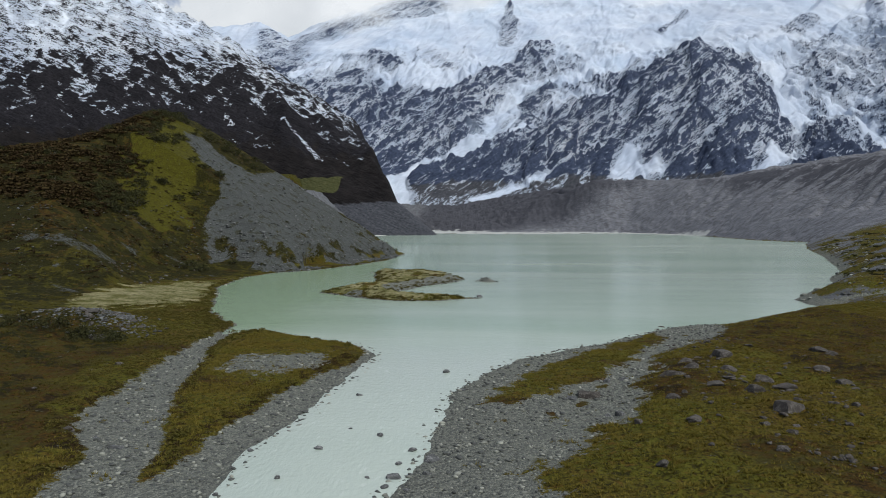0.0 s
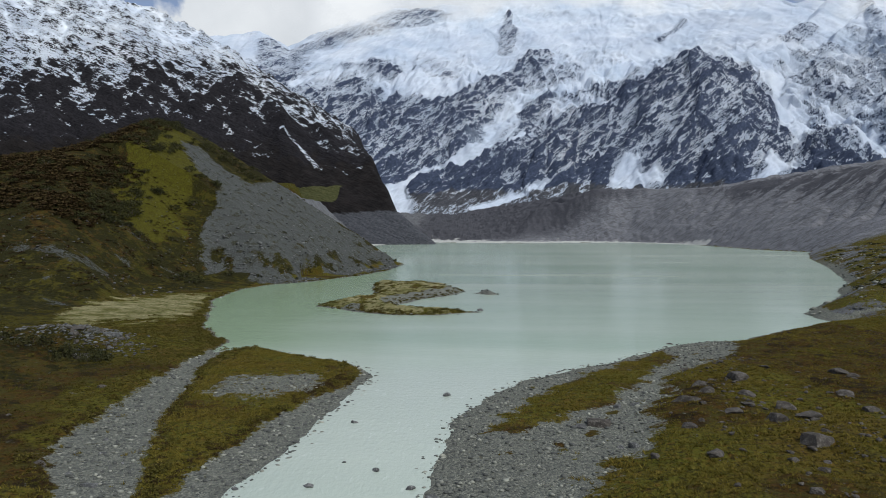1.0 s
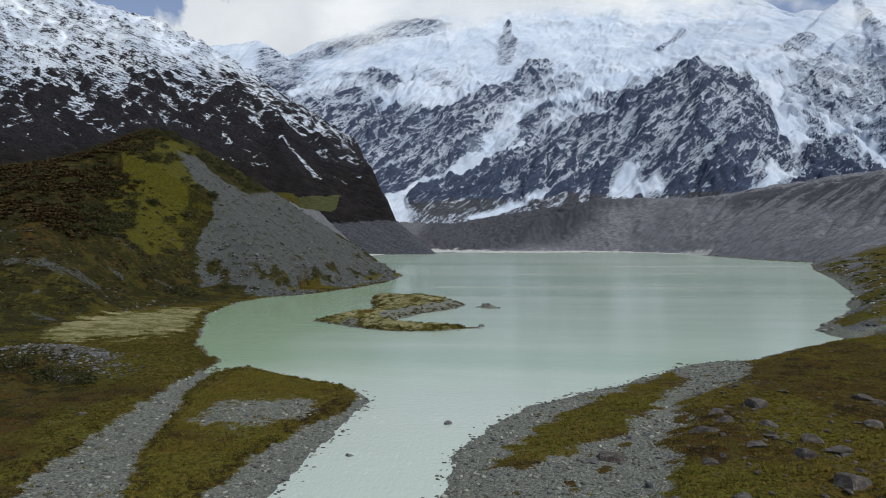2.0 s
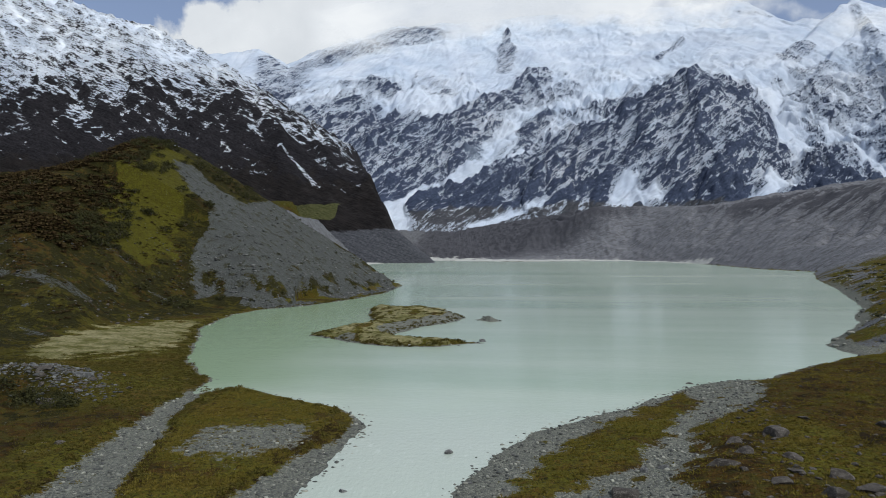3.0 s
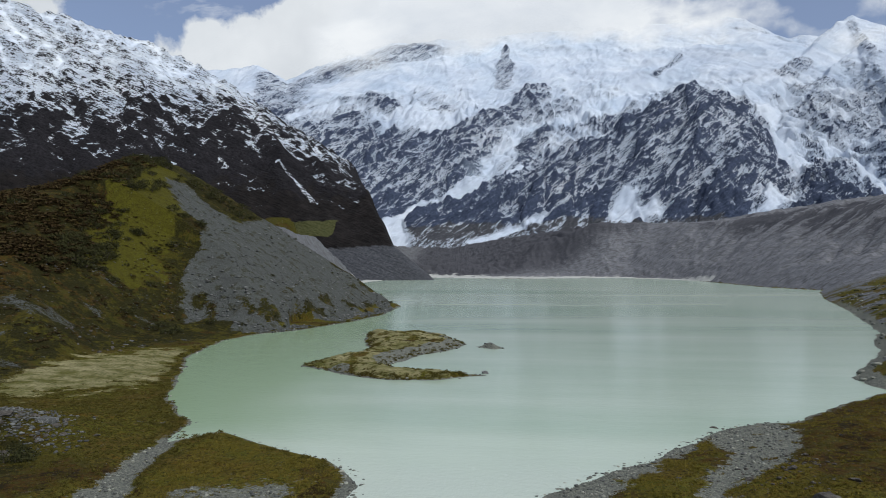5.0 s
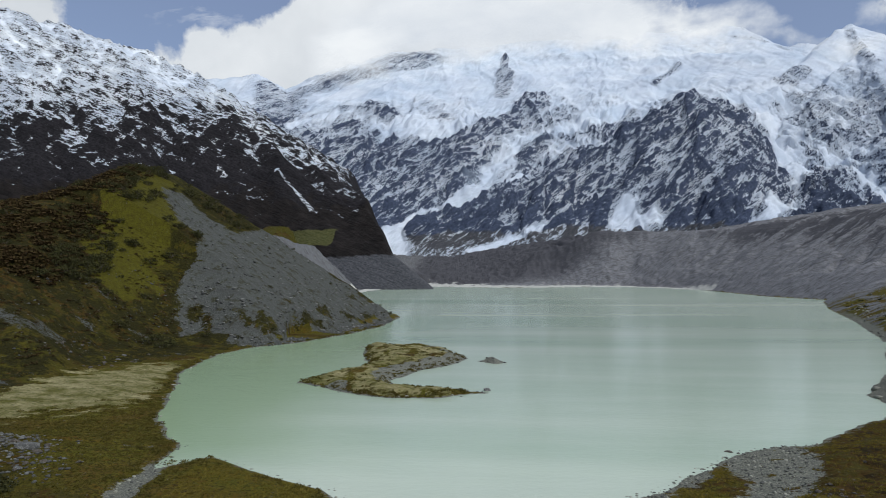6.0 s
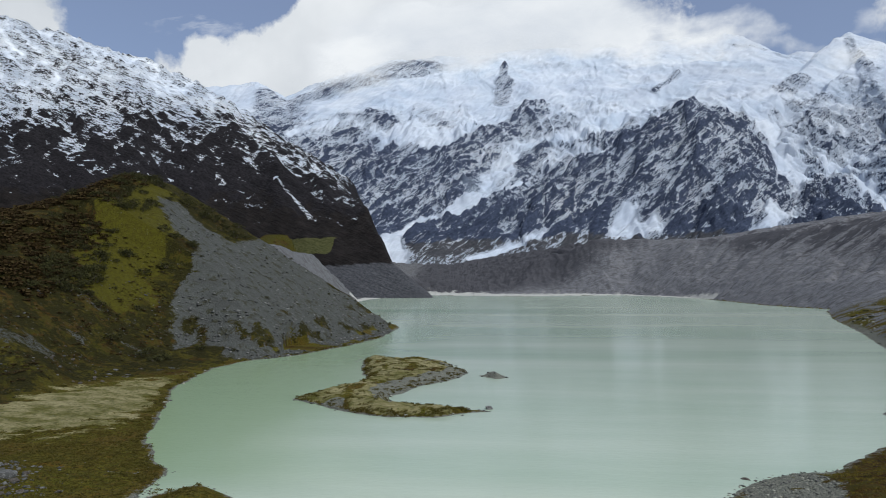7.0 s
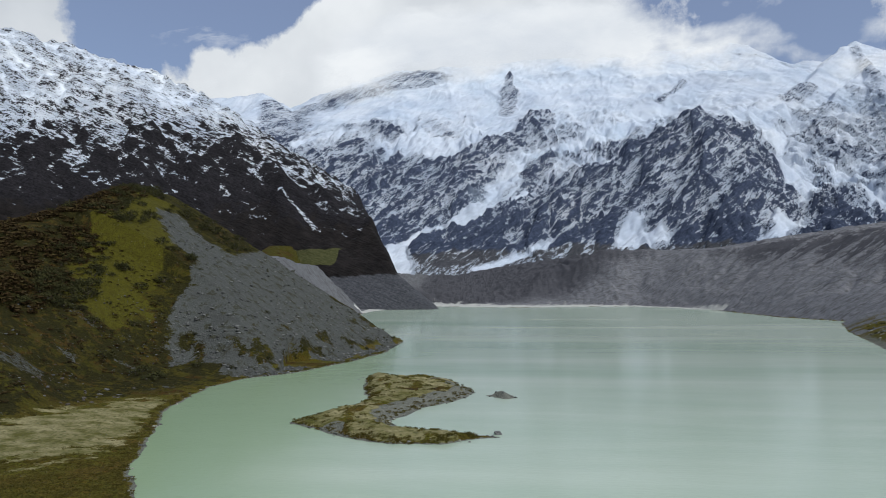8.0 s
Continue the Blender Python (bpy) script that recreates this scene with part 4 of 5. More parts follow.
def range_masks(x, y, z, steep, hollows):
    n = fbm(x / 200, y / 200, 5, 101)
    hem = 0.5 * fbm(x / 90, y / 90, 4, 90)
    rock, _ = strokes(x, y, ROCK_STROKES, hem)
    snow, _ = strokes(x, y, SNOW_STROKES, hem)
    fine, broad = hollows
    streaks = 0.07 + 0.07 * np.tanh(fine / 2.6) + 0.15 * np.tanh(broad / 13) - 0.12 * np.tanh((steep - 1.05) / 0.35) + (0.24 + 0.4 * n) * (0.48 - range_beds(x, z, 17, 99))
    cover = 0.22 + 0.46 * smooth(1040, 1180, x) + 0.25 * smooth(180, 520, z + 120 * n) + 0.35 * smooth(520, 820, z + 160 * n) - 0.18 * (steep - 0.8)
    cover = cover - 0.45 * smooth(300, 130, z)
    rock = rock * (1 - 0.62 * smooth(950, 1250, x))
    cover = np.clip(np.clip(cover, 0.12, 0.8) + np.maximum(rock, -0.75) + np.minimum(snow, 0.9), 0.34 - 0.28 * smooth(330, 150, z), 0.88)
    high = smooth(650, 900, z)
    # Soft blue-grey shading of the high snow, laid on as ice colour.
    snow_shade = 0.5 * high * smooth(0.0, 0.6, fbm((x + 0.6 * y) / 150, (y - 0.6 * x) / 380, 4, 103) + 0.15) * smooth(0.5, 0.7, cover)
    cover = cover + streaks * (1 - 0.93 * smooth(0.58, 0.84, cover))
    ice, _ = strokes(x, y, SNOW_STROKES[:1] + SNOW_STROKES[-1:], hem)
    return {"snow": np.clip(cover, 0.05, 1.1), "scree": smooth(190, 110, z + 40 * n) * smooth(0.75, 0.4, snow), "plants": 0 * x, "turf": 0 * x, "ice": np.clip(np.clip(ice, 0, 1) * (0.4 + n) + snow_shade, 0, 1)}


peaks = sheet("mountain_range", spread((-1700, -1200, 12, 6), (-1200, 1750, 5.4, 5.4), (1750, 2700, 5.5, 14)), spread((1850, 3000, 4.2, 5.5), (3000, 4450, 7.5, 10)), range_height, range_masks, HAZY_ROCK)
tagged(peaks, "high snow-covered alpine range with rock buttresses coloured blue for haze, and hanging glaciers", "mountain", kind="structure")
# ---------------------------------------------------------------- clouds on the crest
def cloud_material():
    m = Nodes("cloud_vapour")
    big, small = m.noise(420, 8, 0.58, m.place((0.55, 1, 1))), m.noise(120, 6, 0.6, m.place((0.6, 1, 1)))
    soft = m.math("ADD", m.math("MULTIPLY", m.math("SUBTRACT", big, 0.5), 0.9), m.math("MULTIPLY", m.math("SUBTRACT", small, 0.5), 0.35))
    alpha = m.span(m.math("ADD", m.attr("fade"), m.math("MULTIPLY", soft, 0.8)), 0.15, 0.85)
    # Emission gives the vapour its brightness in place of sunlight.
    glow = m.add("ShaderNodeEmission")
    m.link(m.mix(big, (0.74, 0.77, 0.82), (0.98, 0.98, 0.98)), glow.inputs["Color"])
    clear = m.add("ShaderNodeBsdfTransparent")
    both = m.add("ShaderNodeMixShader")
    m.link(alpha, both.inputs[0])
    m.link(clear.outputs[0], both.inputs[1])
    m.link(glow.outputs[0], both.inputs[2])
    m.link(both.outputs[0], m.out.inputs[0])
    return m.mat


def cloud_bank(depth, low, high, seed, material):
    """A long bank of vapour that hangs along the crest and thins out at its hem."""
    us, vs = np.linspace(-1900, 2500, 90), np.linspace(0, 1, 24)
    u, v = np.meshgrid(us, vs)
    u, v = u.ravel(), v.ravel()
    crest = np.interp(u, [p[0] for p in CREST], [p[2] for p in CREST])
    back = np.interp(u, [p[0] for p in CREST], [p[1] for p in CREST])
    z = crest + low + (high - low) * v
    y = back - depth + 70 * fbm(u / 400, z / 300, 4, seed) + 120 * v * v
    fade = smooth(0.0, 0.45, v + 0.25 * fbm(u / 260, z / 160, 4, seed + 1)) * smooth(1.0, 0.6, v)
    fade = fade * smooth(-1050, -300, u + 260 * fbm(u / 200, z / 200, 3, seed + 2)) * (1 - smooth(850, 1350, u) * smooth(0.25, 0.5, v)) * (1 - 0.6 * smooth(1450, 1850, u))
    me = bpy.data.meshes.new("cloud_bank")
    n = len(us)
    faces = [(j * n + i, j * n + i + 1, (j + 1) * n + i + 1, (j + 1) * n + i) for j in range(len(vs) - 1) for i in range(n - 1)]
    me.from_pydata(np.stack([u, y, z], 1).tolist(), [], faces)
    me.polygons.foreach_set("use_smooth", [True] * len(faces))
    me.attributes.new("fade", "FLOAT", "POINT").data.foreach_set("value", fade.astype(np.float32))
    me.materials.append(material)
    ob = new("cloud_backdrop", me)
    ob.visible_shadow = False
    return tagged(ob, "bright white cumulus cloud clinging to the snowy crest", "cloud", kind="structure")


CLOUD = cloud_material()
cloud_bank(390, -300, 260, 201, CLOUD)
cloud_bank(230, -170, 420, 205, CLOUD)


# ---------------------------------------------------------------- stones and plants
def stone_material(name, dark, light, lichen):
    m = Nodes(name)
    fine, mid = m.noise(0.12, 6), m.noise(0.7, 5)
    tone = m.random()
    colour = m.mix(mid, dark, light)
    colour = m.mix(m.math("MULTIPLY", tone, 0.5), colour, tuple(0.55 * c for c in dark))
    colour = m.mix(m.span(m.math("ADD", fine, m.math("MULTIPLY", mid, 0.6)), 0.85, 1.2, 0, 0.7), colour, lichen)
    return m.finish(colour, 0.88, m.math("ADD", fine, mid), 0.7, 0.08, Specular_IOR_Level=0.3)


def gravel_material(name, dark, light):
    m = Nodes(name)
    colour = m.mix(m.math("POWER", m.island(), 2.4), dark, light)
    return m.finish(m.mix(m.noise(0.2, 4, 0.5, None, 0.4, 1.2), colour, (0.14, 0.142, 0.135)), 0.85, m.noise(0.08, 4), 0.5, 0.03)


def leaf_material(name, colours, spot):
    """Leaves whose tint wanders over the ground and from leaf to leaf."""
    m = Nodes(name)
    wide, mid = m.noise(18, 4), m.noise(3, 3)
    colour = m.mix(wide, colours[0], colours[1])
    colour = m.mix(m.math("MULTIPLY", mid, 0.7), colour, colours[2])
    colour = m.mix(m.span(m.island(), 0.2, 1.0, 0, 0.6), colour, spot)
    return m.finish(colour, 0.85, Specular_IOR_Level=0.06)


DARK_STONE = stone_material("brown_grey_boulder", (0.042, 0.036, 0.030), (0.09, 0.078, 0.066), (0.16, 0.15, 0.13))
GREY_STONE = stone_material("grey_boulder", (0.06, 0.062, 0.06), (0.15, 0.152, 0.148), (0.26, 0.26, 0.25))
LOOSE = gravel_material("loose_stone", (0.045, 0.048, 0.042), (0.31, 0.315, 0.255))
SCREE_STONE = gravel_material("scree_stone", (0.03, 0.031, 0.029), (0.15, 0.154, 0.146))
TUSSOCK = leaf_material("tussock_grass", ((0.10, 0.09, 0.012), (0.13, 0.092, 0.016), (0.07, 0.063, 0.01)), (0.18, 0.145, 0.035))
BROWN_TUSSOCK = leaf_material("brown_tussock_grass", ((0.056, 0.055, 0.009), (0.070, 0.050, 0.010), (0.040, 0.038, 0.007)), (0.10, 0.085, 0.024))
SHRUB_LEAF = leaf_material("dark_shrub_leaf", ((0.03, 0.034, 0.014), (0.042, 0.04, 0.016), (0.02, 0.022, 0.01)), (0.06, 0.058, 0.02))
BROWN_LEAF = leaf_material("brown_thicket_leaf", ((0.032, 0.019, 0.010), (0.05, 0.031, 0.013), (0.022, 0.016, 0.008)), (0.062, 0.05, 0.018))
OLIVE_LEAF = leaf_material("olive_scrub_leaf", ((0.062, 0.058, 0.012), (0.085, 0.062, 0.014), (0.045, 0.045, 0.010)), (0.10, 0.085, 0.022))
STEM = stone_material("grey_brown_twig", (0.05, 0.04, 0.03), (0.09, 0.075, 0.06), (0.11, 0.1, 0.09))

ICO = bmesh.new()
bmesh.ops.create_icosphere(ICO, subdivisions=1, radius=1)
ICO_V = np.array([v.co for v in ICO.verts])
ICO_F = np.array([[v.index for v in f.verts] for f in ICO.faces])
ICO.free()
rng = np.random.default_rng(7)


def rock_mesh(name, seed, material, cuts=2):
    """An angular block: a ball with flat facets sliced off and a rough skin."""
    bm = bmesh.new()
    bmesh.ops.create_icosphere(bm, subdivisions=cuts + 1, radius=1)
    r = random.Random(seed)
    planes = [(Vector((r.gauss(0, 1), r.gauss(0, 1), r.gauss(0, 0.8))).normalized(), r.uniform(0.45, 0.8)) for _ in range(9)]
    for v in bm.verts:
        for n, d in planes:
            over = v.co.dot(n) - d
            if over > 0:
                v.co -= n * over * 0.94
        v.co *= 1 + 0.09 * noise.noise(v.co * 2.3 + Vector((seed, 0, 0)))
        v.co.z *= 0.72
    me = bpy.data.meshes.new(name)
    bm.to_mesh(me)
    bm.free()
    me.materials.append(material)
    return me


DARK_ROCKS = [rock_mesh("boulder", 10 + k, DARK_STONE) for k in range(6)]
GREY_ROCKS = [rock_mesh("boulder", 30 + k, GREY_STONE) for k in range(6)]


def ground_near(x, y):
    """The ground's height from the nearest cell of its sheet."""
    i, j = int(np.searchsorted(xs, x)), int(np.searchsorted(ys, y))
    return ground.data.vertices[min(j, len(ys) - 1) * len(xs) + min(i, len(xs) - 1)].co.z


def put_rock(name, meshes, x, y, size, label, group, sink=0.36, flat=0.8):
    z = ground_near(x, y)
    ob = new(name, meshes[int(rng.integers(len(meshes)))])
    s = size / 1.5
    ob.matrix_world = pose(x, y, z + (0.22 - sink) * s, rng.uniform(-12, 12), rng.uniform(-12, 12), rng.uniform(0, 360)) @ Matrix.Diagonal((s, s * rng.uniform(0.6, 0.95), s * flat * rng.uniform(0.7, 1.05), 1))
    return tagged(ob, label, "boulder", group)


def placed(count, x_range, y_range, weight):
    """Random places in a stretch of the plan, kept by a weight between 0 and 1."""
    x, y = rng.uniform(*x_range, count), rng.uniform(*y_range, count)
    keep = rng.uniform(0, 1, count) < weight(x, y)
    return x[keep], y[keep]


MEADOW_BOULDERS = [(44.1, 137.0, 4.0), (40.7, 125.2, 2.4), (36.7, 129.8, 2.9), (32.4, 125.2, 4.3), (37.4, 135.0, 2.2), (36.3, 118.0, 2.9), (42.9, 118.8, 2.8), (39.3, 113.0, 3.1),
                   (44.0, 114.2, 2.8), (39.2, 102.8, 3.9), (35.9, 95.2, 1.5), (27.5, 100.5, 2.1), (28.7, 113.5, 2.5), (21.8, 101.5, 1.4), (19.3, 118.8, 3.5), (54.6, 126.0, 2.8),
                   (61.5, 141.0, 2.7), (53.6, 117.5, 3.2), (61.9, 138.0, 1.9), (26.5, 91.5, 1.0), (32.3, 89.2, 1.5), (39.3, 120.8, 1.9), (48.0, 186.0, 2.2)]
WASH_BOULDERS = [(16.7, 117.8, 1.6), (23.2, 127.0, 1.6), (26.2, 127.8, 1.8), (21.3, 108.5, 1.8), (19.8, 108.8, 1.2)]
BED_BOULDERS = [(-36.1, 97.0, 2.3), (-42.5, 112.5, 1.0), (-40.2, 107.0, 1.0), (-36.3, 104.0, 0.7), (-40.6, 100.8, 0.9)]
BANK_BOULDERS = [(-44.8, 102.2, 2.3), (-71.4, 161.0, 4.1), (-55.4, 136.8, 1.6), (-59.5, 120.0, 1.0)]
KNOLL_BOULDERS = [(-79, 173, 3.4), (-74.0, 175.8, 4.4), (-84, 178, 2.3), (-70.6, 175.0, 2.1), (-78.1, 170.0, 1.8), (-87, 172, 2.6)]
KNOLL_ROCKS = GREY_ROCKS[:1] + DARK_ROCKS[:5]
RIVER_ROCKS = [(-14.3, 97.8, 1.0), (-8.0, 102.5, 1.0), (-13.2, 121.5, 1.1), (-3.9, 97.2, 0.9), (-5.0, 93.0, 0.9), (-16.5, 88.8, 0.8), (-5.0, 89.0, 1.4), (-1.6, 94.0, 1.5),
               (-21.5, 97.0, 0.7), (-7.7, 89.0, 0.5), (-5.8, 86.5, 0.7), (-0.9, 137.0, 1.3), (-21.1, 84.5, 0.7), (-2.0, 89.8, 1.1), (-3.6, 85.8, 0.8), (1.8, 124.5, 0.7), (-11.9, 105.2, 0.5)]
for rows, meshes, label, group in (
    (MEADOW_BOULDERS, DARK_ROCKS, "large weathered brown-grey boulder half sunk in meadow grass", "boulders on the meadow"),
    (WASH_BOULDERS, GREY_ROCKS, "pale grey angular boulder on the gravel wash", "boulders on the gravel wash"),
    (BED_BOULDERS, GREY_ROCKS, "grey boulder lying in the stony side channel", "boulders in the side channel"),
    (BANK_BOULDERS, DARK_ROCKS, "dark reddish-brown boulder on the grassy bank", "boulders on the grassy bank"),
    (KNOLL_BOULDERS, KNOLL_ROCKS, "broken dull grey block on the rocky knoll", "blocks on the rocky knoll"),
):
    for x, y, size in rows:
        put_rock("boulder", meshes, x, y, size, label, group)
for x, y, size in RIVER_ROCKS:
    ob = put_rock("river_rock", GREY_ROCKS, x, y, size, "dark wet rock breaking the surface of the milky stream", "rocks in the stream")
    ob.location.z = 0.02
put_rock("river_rock", GREY_ROCKS, 7.6, 251.0, 2.3, "pale rock standing alone in the lake beside the island", "").location.z = 0.1

for x, y, size in ((10.2, 312.5, 0.9), (12.4, 309.5, 1.0), (14.6, 307.6, 0.8), (12.0, 314.2, 0.7)):
    put_rock("boulder", GREY_ROCKS, x, y, size, "grey block on the rocky islet in the lake", "blocks on the islet")
for x, y, size in ((3.6, 248.6, 1.3), (5.0, 248.2, 1.0), (6.2, 247.6, 1.2), (7.4, 247.2, 0.8), (-1.5, 241.2, 1.1), (0.6, 242.0, 1.3), (-38, 366, 2.2), (-41, 362, 1.8), (-36, 369, 1.7), (-42, 356, 1.5)):
    put_rock("boulder", GREY_ROCKS, x, y, size, "grey block at the shore of the island", "blocks round the island")

# smaller boulders strewn about
x, y = placed(420, (18, 95), (82, 180), lambda x, y: 0.06 + 0.5 * np.exp(-(((x - 42 - 0.15 * (y - 115)) / 9) ** 2)) * (y < 165))
for px, py in zip(x[:110], y[:110]):
    put_rock("boulder", DARK_ROCKS, px, py, rng.uniform(0.5, 1.5), "small weathered boulder among the meadow grass", "boulders on the meadow")
x, y = placed(700, (-100, -60), (158, 200), lambda x, y: np.exp(-(((x + 79 + 0.4 * (y - 174)) / 9) ** 2 + ((y - 174) / 9) ** 2)))
for px, py in zip(x[:85], y[:85]):
    put_rock("boulder", KNOLL_ROCKS, px, py, rng.uniform(0.5, 1.5), "broken grey block on the rocky knoll", "blocks on the rocky knoll", 0.1)
x, y = placed(500, (-190, -100), (250, 345), lambda x, y: np.exp(-(((x + 140) / 22) ** 2 + ((y - 298) / 16) ** 2)) + 0.6 * np.exp(-(((x + 116) / 8) ** 2 + ((y - 306) / 12) ** 2)))
for px, py in zip(x[:80], y[:80]):
    put_rock("boulder", KNOLL_ROCKS, px, py, rng.uniform(0.6, 1.8), "grey boulder spilled at the foot of the hill", "boulders at the foot of the hill", 0.1)


def stones(name, x, y, size, label, material, lift=0.1):
    """Many loose stones as one thing that nobody counts."""
    n = len(x)
    z = ground_height(x, y)
    a = rng.uniform(0, 2 * math.pi, n)
    s = size[:, None, None] * 0.5
    v = np.repeat(ICO_V[None], n, 0) * (1 + 0.45 * rng.uniform(-1, 1, (n, len(ICO_V), 1)))
    v[..., 2] *= 0.6
    v[..., 0] *= rng.uniform(0.9, 1.5, (n, 1))
    v = np.stack([v[..., 0] * np.cos(a)[:, None] - v[..., 1] * np.sin(a)[:, None], v[..., 0] * np.sin(a)[:, None] + v[..., 1] * np.cos(a)[:, None], v[..., 2]], 2) * s
    v += np.stack([x, y, z + lift * size], 1)[:, None]
    f = ICO_F[None] + (np.arange(n) * len(ICO_V))[:, None, None]
    return stuff_mesh(name, v.reshape(-1, 3), f.reshape(-1, 3), label, "stones", material)


def stuff_mesh(name, verts, tris, label, category, material):
    me = bpy.data.meshes.new(name)
    me.vertices.add(len(verts))
    me.vertices.foreach_set("co", verts.astype(np.float32).ravel())
    me.loops.add(tris.size)
    me.loops.foreach_set("vertex_index", tris.astype(np.int32).ravel())
    me.polygons.add(len(tris))
    me.polygons.foreach_set("loop_start", (np.arange(len(tris)) * 3).astype(np.int32))
    me.update(calc_edges=True)
    me.materials.append(material)
    return tagged(new(name, me), label, category, kind="stuff")


def cover_at(x, y):
    z = ground_height(x, y)
    return z, ground_masks(x, y, z, 0 * x)


def gravel_weight(x, y):
    z, m = cover_at(x, y)
    return smooth(0.45, 0.75, m["gravel"]) * (z > -0.25)


x, y = placed(100000, (-60, 75), (80, 192), gravel_weight)
stones("gravel_stones", x[:12000], y[:12000], 0.10 + 0.55 * rng.random(len(x[:12000])) ** 5.5, "grey river gravel and cobbles along the stream banks", LOOSE)


def scree_weight(x, y):
    z, m = cover_at(x, y)
    return smooth(0.5, 0.8, m["scree"]) * (0.3 + 0.7 * smooth(45, 5, z))


x, y = placed(16000, (-190, -35), (320, 570), scree_weight)
stones("scree_stones", x[:4300], y[:4300], 0.4 + 1.5 * rng.random(len(x[:4300])) ** 5, "grey stones scattered over the bare scree flank", SCREE_STONE)
x, y = placed(7000, (95, 330), (205, 620), lambda x, y: (ground_height(x, y) > 0.2) * 0.8)
stones("moraine_stones", x[:3200], y[:3200], 0.4 + 1.7 * rng.random(len(x[:3200])) ** 4, "grey boulders heaped on the lakeside moraine", LOOSE)


def blades(x, y, z, height, count, width, spread_out, lean=0.6):
    """Tufts of flat tapering blades; one triangle a blade."""
    n = len(x)
    a = rng.uniform(0, 2 * math.pi, (n, count))
    r = rng.uniform(0.1, 1, (n, count)) * spread_out[:, None]
    bx, by = x[:, None] + np.cos(a) * r * 0.5, y[:, None] + np.sin(a) * r * 0.5
    h = height[:, None] * rng.uniform(0.6, 1.1, (n, count))
    side = rng.uniform(0, 2 * math.pi, (n, count))
    w = width * rng.uniform(0.6, 1.3, (n, count))
    base = z[:, None] - 0.05 + 0 * bx
    p0 = np.stack([bx - np.cos(side) * w, by - np.sin(side) * w, base], 2)
    p1 = np.stack([bx + np.cos(side) * w, by + np.sin(side) * w, base], 2)
    p2 = np.stack([bx + np.cos(a) * h * lean, by + np.sin(a) * h * lean, base + h], 2)
    v = np.stack([p0, p1, p2], 2).reshape(-1, 3)
    return v, np.arange(len(v)).reshape(-1, 3)


def grass_weight(x, y):
    z, m = cover_at(x, y)
    bare = np.maximum(np.maximum(m["gravel"], m["sand"]), m["scree"])
    return smooth(0.6, 0.3, bare) * (z > 0.12) * (1 - 0.55 * smooth(0.3, 0.7, m["rust"])) * (0.35 + 0.65 * smooth(-0.3, 0.3, fbm(x / 7, y / 7, 3, 301)))


for stretch_x, stretch_y, most, name, blade in (((-5, 110), (80, 225), 30000, "meadow_tussock", TUSSOCK), ((-44, -12), (80, 235), 12000, "spit_tussock", TUSSOCK),
                                                 ((-110, -44), (80, 235), 17000, "bank_tussock", BROWN_TUSSOCK)):
    x, y = placed(most * 3, stretch_x, stretch_y, grass_weight)
    x, y = x[:most], y[:most]
    size = rng.uniform(0.12, 0.34, len(x)) * (1 + 0.5 * (rng.random(len(x)) < 0.12))
    v, f = blades(x, y, ground_height(x, y), size, 9, 0.06, 1.9 * size, 0.9)
    stuff_mesh(name, v, f, "olive and straw-coloured tussock grass in low clumps", "grass", blade)


def leaf_ball(seed, count, leaf):
    """Leaves in a few uneven lobes, two triangles each."""
    r = np.random.default_rng(seed)
    lobes = r.normal(0, 0.36, (6, 3)) * (1, 1, 0.4) + (0, 0, 0.42)
    c = lobes[r.integers(0, 6, count)] + r.normal(0, 0.17, (count, 3)) * (1, 1, 0.9)
    c[:, 2] = np.maximum(c[:, 2], 0.03)
    a, b = r.normal(0, 1, (count, 3)), r.normal(0, 1, (count, 3))
    a, b = a / np.linalg.norm(a, axis=1)[:, None] * leaf, b / np.linalg.norm(b, axis=1)[:, None] * leaf
    v = np.stack([c - a, c + b * 0.6, c + a, c - b * 0.6], 1).reshape(-1, 3)
    k = np.arange(count)[:, None] * 4
    return v, np.concatenate([k + (0, 1, 2), k + (0, 2, 3)])


def mesh_of(name, v, f, material):
    me = bpy.data.meshes.new(name)
    me.from_pydata(v.tolist(), [], f.tolist())
    me.materials.append(material)
    return me


def stem_mesh(seed):
    r = random.Random(seed)
    v, f = [], []
    for _ in range(5):
        tip = Vector((r.uniform(-0.6, 0.6), r.uniform(-0.6, 0.6), r.uniform(0.45, 0.8)))
        n = len(v)
        for k in range(3):
            a = 2.1 * k
            v.append((0.04 * math.cos(a), 0.04 * math.sin(a), -0.15))
        v.append(tuple(tip))
        f += [(n, n + 1, n + 3), (n + 1, n + 2, n + 3), (n + 2, n, n + 3)]
    return mesh_of("stems", np.array(v), np.array(f), STEM)


def shrub(name, seed, material, label, group):
    """A low shrub: twiggy stems and an uneven crown of leaves."""
    thing = new(name)
    v, f = leaf_ball(seed, 240, 0.10)
    for part_name, me in (("foliage", mesh_of("foliage", v, f, material)), ("stems", stem_mesh(seed))):
        new(part_name, me).parent = thing
    return tagged(thing, label, "shrub", group)


def plant(first, x, y, size):
    """Stands copies of a shrub at the given places; the first one takes the first place."""
    z = ground_height(x, y)
    for k in range(len(x)):
        m = pose(x[k], y[k], z[k] - 0.05, 0, 0, rng.uniform(0, 360))
        ob = first if k == 0 else copy_thing(first, m)
        ob.matrix_basis = m @ Matrix.Diagonal((size[k], size[k] * rng.uniform(0.75, 1.2), size[k] * rng.uniform(0.7, 1.0), 1))


